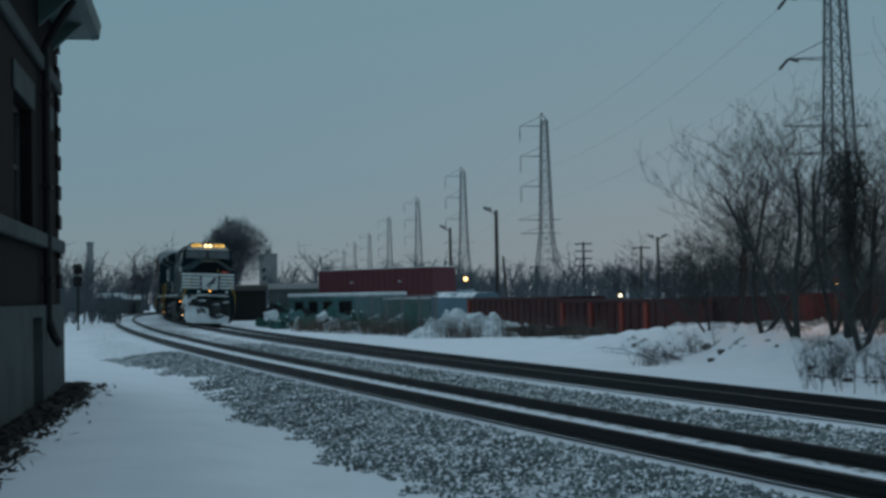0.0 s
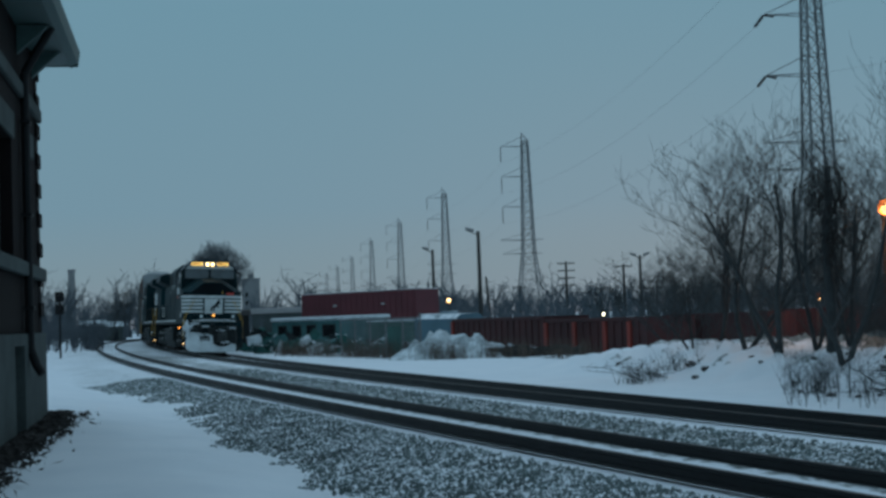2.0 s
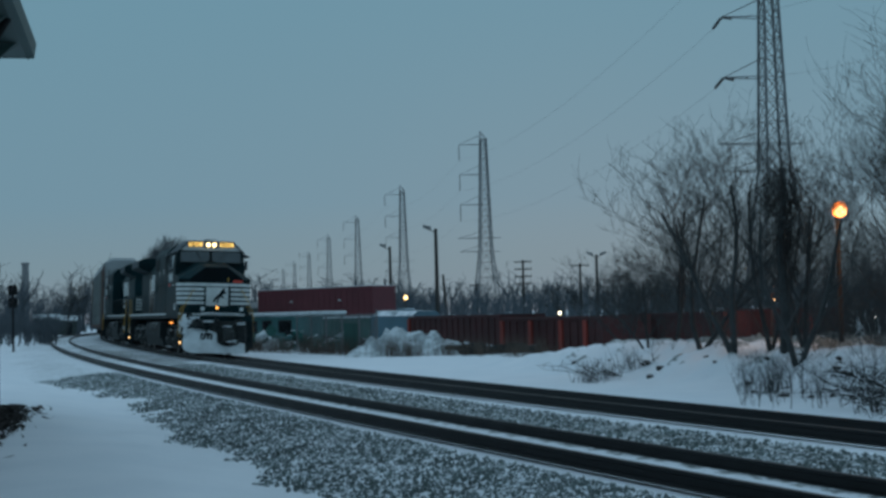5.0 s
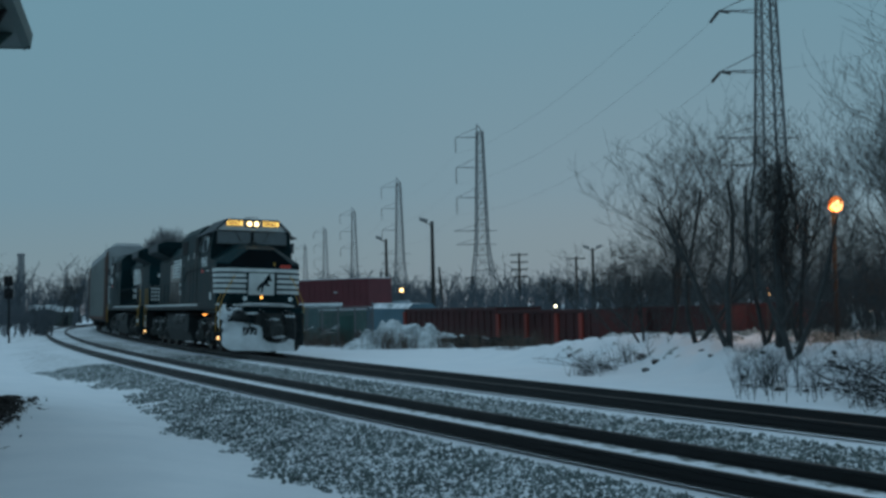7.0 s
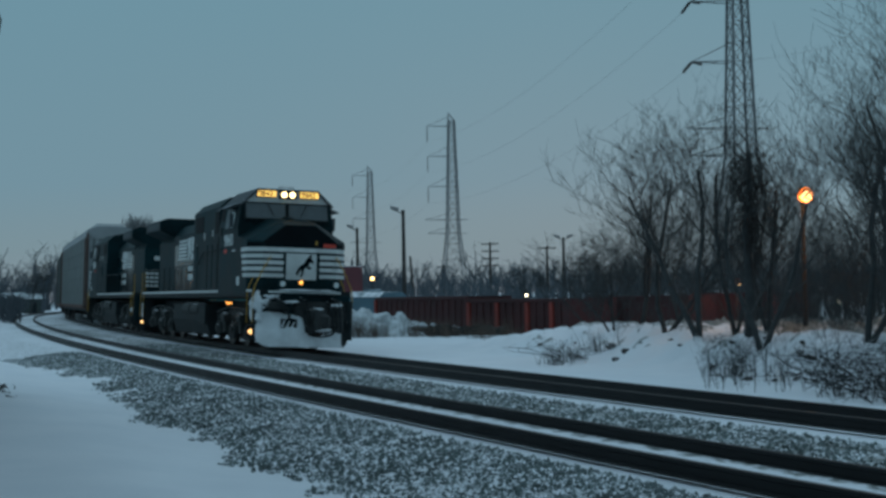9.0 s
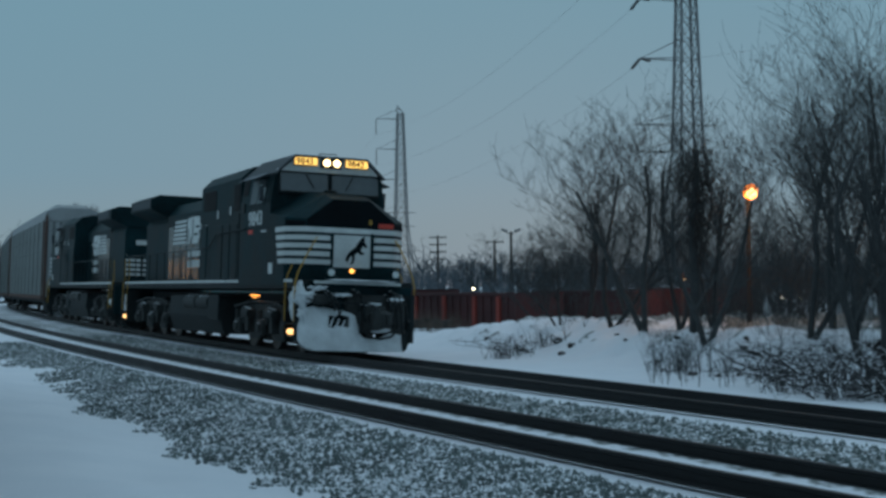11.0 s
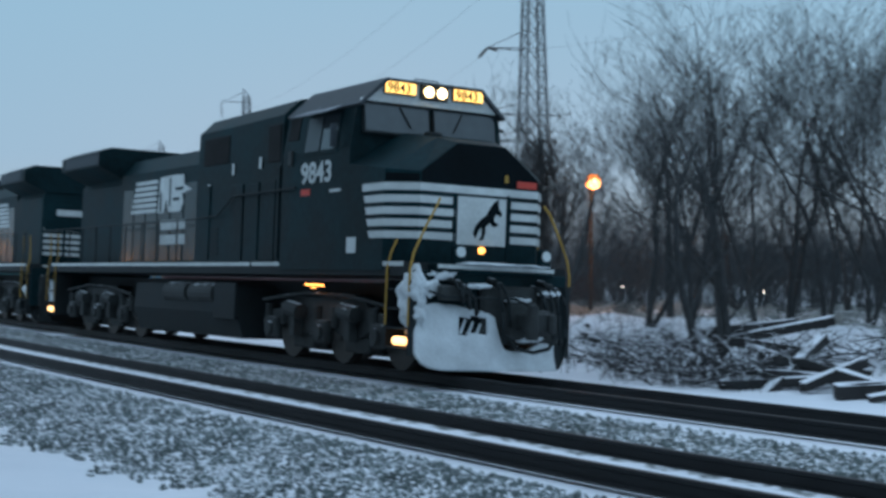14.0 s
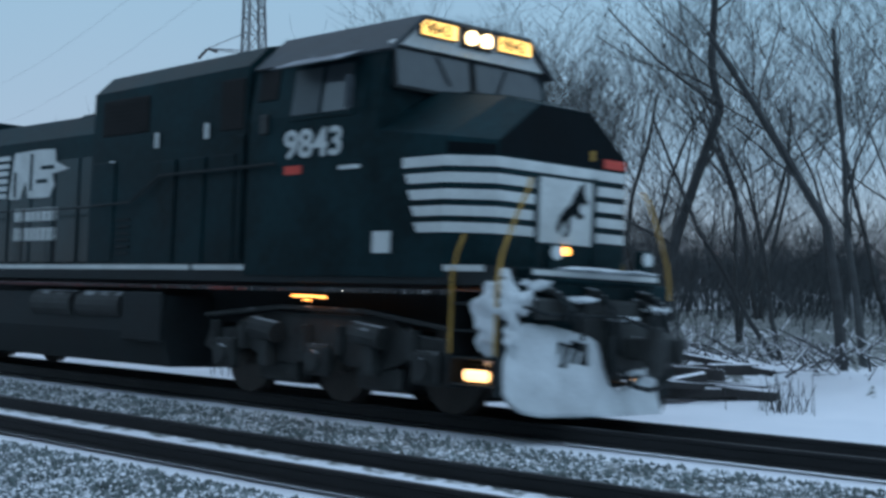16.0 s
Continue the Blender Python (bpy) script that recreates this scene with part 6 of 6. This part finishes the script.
TREES = [
    # bearing, distance, height, seed, radius, lean, forks
    (11.0, 40.0, 5.5, 1, 0.11, (0.05, 0), 2), (12.0, 38.0, 6.2, 2, 0.12, (-0.04, 0), 2), (13.3, 36.0, 6.8, 3, 0.14, (0.0, 0), 2), (9.9, 41.0, 3.3, 4, 0.07, (-0.12, 0), 3),
    (14.7, 37.0, 6.2, 5, 0.10, (0.05, 0), 2), (15.7, 33.5, 5.6, 6, 0.13, (0.0, 0), 2), (16.0, 37.0, 6.0, 7, 0.10, (-0.04, 0), 2), (19.7, 31.0, 7.2, 8, 0.12, (-0.03, 0), 2),
    (20.6, 33.0, 7.6, 9, 0.11, (0.0, 0), 2), (21.4, 30.0, 7.6, 10, 0.09, (0.02, 0), 3), (22.4, 25.5, 6.2, 11, 0.13, (0.0, 0), 3), (24.0, 33.0, 7.0, 12, 0.10, (0.05, 0), 2),
    (25.2, 34.0, 7.4, 13, 0.12, (0.12, 0), 2), (26.6, 31.0, 7.2, 14, 0.09, (0, 0), 2), (28.2, 33.0, 8.2, 15, 0.11, (-0.06, 0), 2), (29.8, 30.0, 8.0, 16, 0.10, (0, 0), 2),
    (34.6, 31.0, 8.8, 18, 0.10, (0.02, 0), 2), (36.3, 28.0, 8.2, 19, 0.09, (-0.03, 0), 2), (38.6, 24.5, 9.4, 20, 0.15, (0.0, 0), 1), (39.4, 26.0, 9.6, 21, 0.12, (0.05, 0), 1),
    (41.5, 27.0, 9.0, 22, 0.12, (0, 0), 2), (43.5, 30.0, 9.0, 23, 0.12, (0.05, 0), 2), (23.2, 40.0, 8.2, 25, 0.10, (0, 0), 2),
    (27.4, 42.0, 9.0, 26, 0.10, (0, 0), 2), (31.2, 40.0, 10.0, 27, 0.12, (0.03, 0), 2), (35.4, 40.0, 10.5, 28, 0.12, (0, 0), 2), (40.5, 38.0, 10.5, 29, 0.12, (0, 0), 2),
    (12.6, 47.0, 6.8, 30, 0.09, (0, 0), 3), (15.6, 46.0, 6.4, 31, 0.09, (0, 0), 3), (9.3, 47.0, 2.8, 32, 0.06, (-0.1, 0), 3),
]
for b, d, h, seed, r, lean, forks in TREES:
    x, y = spot(b, d)
    make_tree(x, y, h * 0.95, seed, r * 0.72, lean, 4 if forks < 3 else 3, 0.54, forks, M_snowbark if seed % 3 == 0 else M_bark)
x, y = spot(31.2, 28.0)
CROOK = [(0.85 * u, -0.53 * u, z) for u, z in ((0.0, 0.0), (0.12, 1.0), (0.44, 2.3), (0.90, 3.7), (1.32, 4.9), (1.14, 5.7), (1.22, 7.2), (1.02, 8.6))]
make_tree(x, y, 10.5, 17, 0.16, (0.30, 0.05), 4, 0.62, 1, M_bark, "leaning bare tree with a thick crooked trunk", CROOK)
for b, d, h, seed in ((-13.3, 180, 7.5, 64), (-4.2, 230, 7, 65), (8.4, 120, 5.5, 66), (9.2, 110, 5.8, 67), (10.0, 118, 5.4, 68), (7.4, 130, 4.6, 69), (6.2, 150, 4.6, 70)):
    x, y = spot(b, d)
    make_tree(x, y, h, seed, 0.020 * h, (0, 0), 4, 0.62, 1, M_bark, "round-crowned bare tree in the distance")


def dense_crown(b, d, h, wide, seed):
    """A far tree whose crown is a close haze of fine upswept twigs."""
    x, y = spot(b, d)
    g = ground_z(x, y)
    r = random.Random(seed)
    T = thing("bare_tree", "dense round-crowned bare tree beside the silo", "tree", Matrix.Translation((x, y, g - 0.2)), "bare trees on the bank")
    bm = bmesh.new()
    tube(bm, (0, 0, 0), (0.1, 0, h * 0.4), 0.32, 0.22, 8)
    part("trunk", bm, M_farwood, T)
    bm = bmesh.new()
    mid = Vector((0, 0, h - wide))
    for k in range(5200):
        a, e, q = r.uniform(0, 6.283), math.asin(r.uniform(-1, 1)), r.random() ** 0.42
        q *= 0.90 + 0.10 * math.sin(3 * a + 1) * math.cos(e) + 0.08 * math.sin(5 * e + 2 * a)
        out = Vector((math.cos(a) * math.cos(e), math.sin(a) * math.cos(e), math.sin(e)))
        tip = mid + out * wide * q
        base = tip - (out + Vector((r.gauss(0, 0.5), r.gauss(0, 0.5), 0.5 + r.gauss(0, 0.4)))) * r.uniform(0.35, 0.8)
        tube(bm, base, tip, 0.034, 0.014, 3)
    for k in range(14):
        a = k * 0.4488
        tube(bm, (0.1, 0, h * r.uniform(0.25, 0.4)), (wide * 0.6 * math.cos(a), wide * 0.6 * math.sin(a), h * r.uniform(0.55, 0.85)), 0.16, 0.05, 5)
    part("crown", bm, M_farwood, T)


dense_crown(-9.1, 190, 13.6, 5.0, 61)


def make_vine_tree():
    x, y = spot(15.25, 35.0)
    g = ground_z(x, y)
    rng = random.Random(77)
    T = thing("vine_covered_trunk", "dead trunk smothered in dark hanging vines", "tree", Matrix.Translation((x, y, g - 0.1)))
    bm = bmesh.new()
    pts = [(0, 0, 0), (0.05, 0, 1.4), (-0.02, 0, 2.7), (0.12, 0, 3.9), (0.1, 0, 4.6)]
    for a, b, r in zip(pts, pts[1:], (0.14, 0.12, 0.1, 0.07)):
        tube(bm, a, b, r, r * 0.85, 8)
    part("trunk", bm, M_bark, T)
    bm = bmesh.new()
    for _ in range(330):
        a = rng.uniform(0, 6.283)
        z = rng.triangular(1.8, 4.75, 4.45)
        rr = (0.46 if z > 3.7 else 0.18) * math.sqrt(rng.random())
        p = Vector((0.08 + rr * math.cos(a) * 1.1, rr * math.sin(a), z))
        q = p + Vector((rng.gauss(0, 0.16), rng.gauss(0, 0.16), -rng.uniform(0.1, 0.7)))
        tube(bm, p, q, 0.014, 0.008, 3)
    tagged(part("vines", bm, M_vine, T, "tangle of hanging vines"), kind="stuff")


make_vine_tree()


# ------------------------------------------------------------------ timber and brush on the bank
def make_log(x, y, z, length, w, yaw, pitch, label="old squared timber dusted with snow"):
    bm = boxes((-length / 2, length / 2, -w / 2, w / 2, -w * 0.42, w * 0.42), bevel=w * 0.12)
    for v in bm.verts:
        v.co += Vector((0, random.uniform(-0.015, 0.015), random.uniform(-0.015, 0.015)))
    ob = finish("timber_baulk", bm, M_log)
    ob.matrix_basis = pose(x, y, z, 0, pitch, yaw)
    tagged(ob, label, "timber", "timber pile")


for b, d, ln, w, off, pit, dz in ((29.3, 22.5, 1.9, 0.34, 10, -3, 0.16), (30.8, 22.1, 2.1, 0.16, 16, -10, 0.24), (31.5, 22.9, 1.7, 0.24, 4, -4, 0.36), (32.7, 22.7, 1.1, 0.24, -4, 3, 0.40), (32.9, 22.4, 1.3, 0.22, 2, 0, 0.12),
                                (33.8, 22.6, 1.5, 0.26, -8, 2, 0.14), (33.9, 22.9, 1.7, 0.13, -10, 9, 0.48), (34.9, 22.3, 1.0, 0.20, -16, 3, 0.10), (32.2, 22.2, 0.9, 0.15, 20, 6, 0.30), (28.2, 23.0, 1.2, 0.22, -40, 12, 0.20),
                                (26.9, 23.6, 1.3, 0.20, 35, -18, 0.28), (34.4, 22.8, 0.8, 0.2, 12, 0, 0.33)):
    x, y = spot(b, d)
    make_log(x, y, ground_z(x, y) + dz, ln, w, -b + off, pit)
for b, d, ln, yaw, pit, dz in ((24.2, 25.5, 1.8, -10, 8, 0.55), (24.8, 26, 2.0, -30, -12, 0.75), (25.4, 24.2, 2.2, 35, -24, 0.35), (25.9, 24, 1.6, -5, 5, 0.2), (23.7, 26.2, 1.9, 5, -5, 0.8), (26.4, 24.5, 2.0, 10, 10, 0.3), (25.0, 25.0, 1.5, -60, 15, 0.35), (24.5, 23.8, 1.7, -15, -3, 0.12)):
    x, y = spot(b, d)
    make_log(x, y, ground_z(x, y) + dz, ln, 0.2, yaw, pit, "tumbled old timber under snow")


def brush_pile(b, d, wide, tall, n, seed):
    x, y = spot(b, d)
    g = ground_z(x, y)
    r = random.Random(seed)
    bm = bmesh.new()
    for _ in range(n):
        px, py = r.gauss(0, wide * 0.4), r.gauss(0, wide * 0.3)
        a = r.uniform(0, 6.283)
        ln = r.uniform(0.5, 1.6)
        el = r.uniform(-0.1, 0.7)
        p = Vector((px, py, r.uniform(0, tall * 0.5)))
        q = p + Vector((math.cos(a) * math.cos(el), math.sin(a) * math.cos(el), math.sin(el))) * ln
        q.z = min(q.z, tall * 1.2)
        kink = p.lerp(q, 0.5) + Vector((r.gauss(0, 0.10), r.gauss(0, 0.10), r.gauss(0.06, 0.08)))
        thick = r.uniform(0.010, 0.026)
        tube(bm, p, kink, thick, thick * 0.7, 4)
        tube(bm, kink, q, thick * 0.7, 0.006, 4)
        for _k in range(3):
            c = kink.lerp(q, r.random())
            tube(bm, c, c + Vector((r.gauss(0, 0.16), r.gauss(0, 0.16), r.uniform(0.0, 0.22))), 0.009, 0.004, 3)
    ob = finish("brush_pile", bm, M_brush)
    ob.location = (x, y, g)
    tagged(ob, "heap of cut branches dusted with snow", "brush", kind="stuff")


for i, (b, d, w, h, n) in enumerate(((18.6, 29, 1.2, 0.5, 60), (20.4, 26.4, 1.6, 0.9, 150), (21.6, 24.6, 1.5, 0.9, 160), (22.8, 24.5, 1.3, 0.8, 120), (24.6, 25.6, 1.6, 0.9, 120), (27.2, 25.5, 1.5, 0.7, 100), (30.5, 25.5, 1.8, 0.7, 100), (33.6, 25, 1.8, 0.6, 90), (37.6, 23.5, 1.6, 0.6, 80), (40.5, 23, 1.8, 0.7, 80), (8.3, 37.5, 1.0, 0.35, 36))):
    brush_pile(b, d, w, h * 0.85, int(n * (0.34 if b > 23 else 0.45)), 200 + i)


def snow_lump(x, y, r, seed):
    rr = random.Random(seed)
    bm = bmesh.new()
    bmesh.ops.create_icosphere(bm, subdivisions=2, radius=r)
    for v in bm.verts:
        v.co *= 1 + rr.uniform(-0.22, 0.22)
        v.co.z *= 0.6
    ob = finish("earth_clod", bm, M_clod, smooth=False)
    ob.location = (x, y, ground_z(x, y) + r * 0.12)
    tagged(ob, "dark clod of frozen earth with snow on top", "clod", "clods on the bank")


M_clod = material("frozen_earth", (0.045, 0.042, 0.04), 0.95, vary=0.4, scale=5, fine=30, bump=0.5, coat=(SNOW_C, 0.0))
rng = random.Random(31)
for k in range(60):
    b = rng.gauss(16, 3.5)
    d = 40 - (b - 8) * 0.95 + rng.uniform(-4.2, 1.5)
    x, y = spot(b, d)
    s_, o_ = to_line(np.array([x]), np.array([y]))
    if o_[0] > -4.9:
        continue
    snow_lump(x, y, 0.03 + 0.12 * rng.random() ** 2, 300 + k)


# ------------------------------------------------------------------ movement
FRONT_A, FRONT_V, FRONT_B = 52.27 - 1.15, 3.816, 0.04178


def front_at(t):
    """Where up the line the leading coupler is."""
    u = 16.0 - t
    return FRONT_A + FRONT_V * u + FRONT_B * u * u - 0.10 * math.exp(-((t - 13.3) / 1.3) ** 2)


def vehicle_pose(s_front, length, pivots, backwards=False):
    sa, sb = s_front + pivots[0], s_front + pivots[1]
    xa, ya, za, _ = line(sa)
    xb, yb, zb, _ = line(sb)
    way = Vector((xa - xb, ya - yb, za - zb)).normalized()
    up = Vector((0, 0, 1))
    left = up.cross(way).normalized()
    lean = math.atan2(CANT, GAUGE)
    left = (left * math.cos(lean) - up * math.sin(lean) ).normalized()
    top = way.cross(left)
    origin = Vector((xa, ya, za)) + way * pivots[0]
    if backwards:
        origin, way, left = origin - way * length, -way, -left
    m = Matrix.Identity(4)
    for i, v in enumerate((way, left, top)):
        m.col[i] = (*v, 0)
    m.translation = origin
    return m


def motions():
    times = [i * 0.4 for i in range(41)]
    walk(LEAD, [(t, vehicle_pose(front_at(t), 22.3, (4.9, 17.6))) for t in times])
    walk(TRAIL, [(t, vehicle_pose(front_at(t) + 22.5, 22.3, (4.9, 17.6), True)) for t in times])
    for i, rack in enumerate(RACKS):
        walk(rack, [(t, vehicle_pose(front_at(t) + 45.0 + 27.5 * i, 27.4, (3.2, 24.2))) for t in times])
    for wheels, sign in ((LEAD_WHEELS, 1), (TRAIL_WHEELS, -1)):
        for w in wheels:
            spot = w.matrix_basis.translation.copy()
            rows = []
            for i in range(121):
                t = i * 16.0 / 120
                turn = sign * (front_at(0) - front_at(t)) / 0.53
                rows.append((t, Matrix.Translation(spot) @ Matrix.Rotation(turn, 4, "Y")))
            walk(w, rows)


motions()
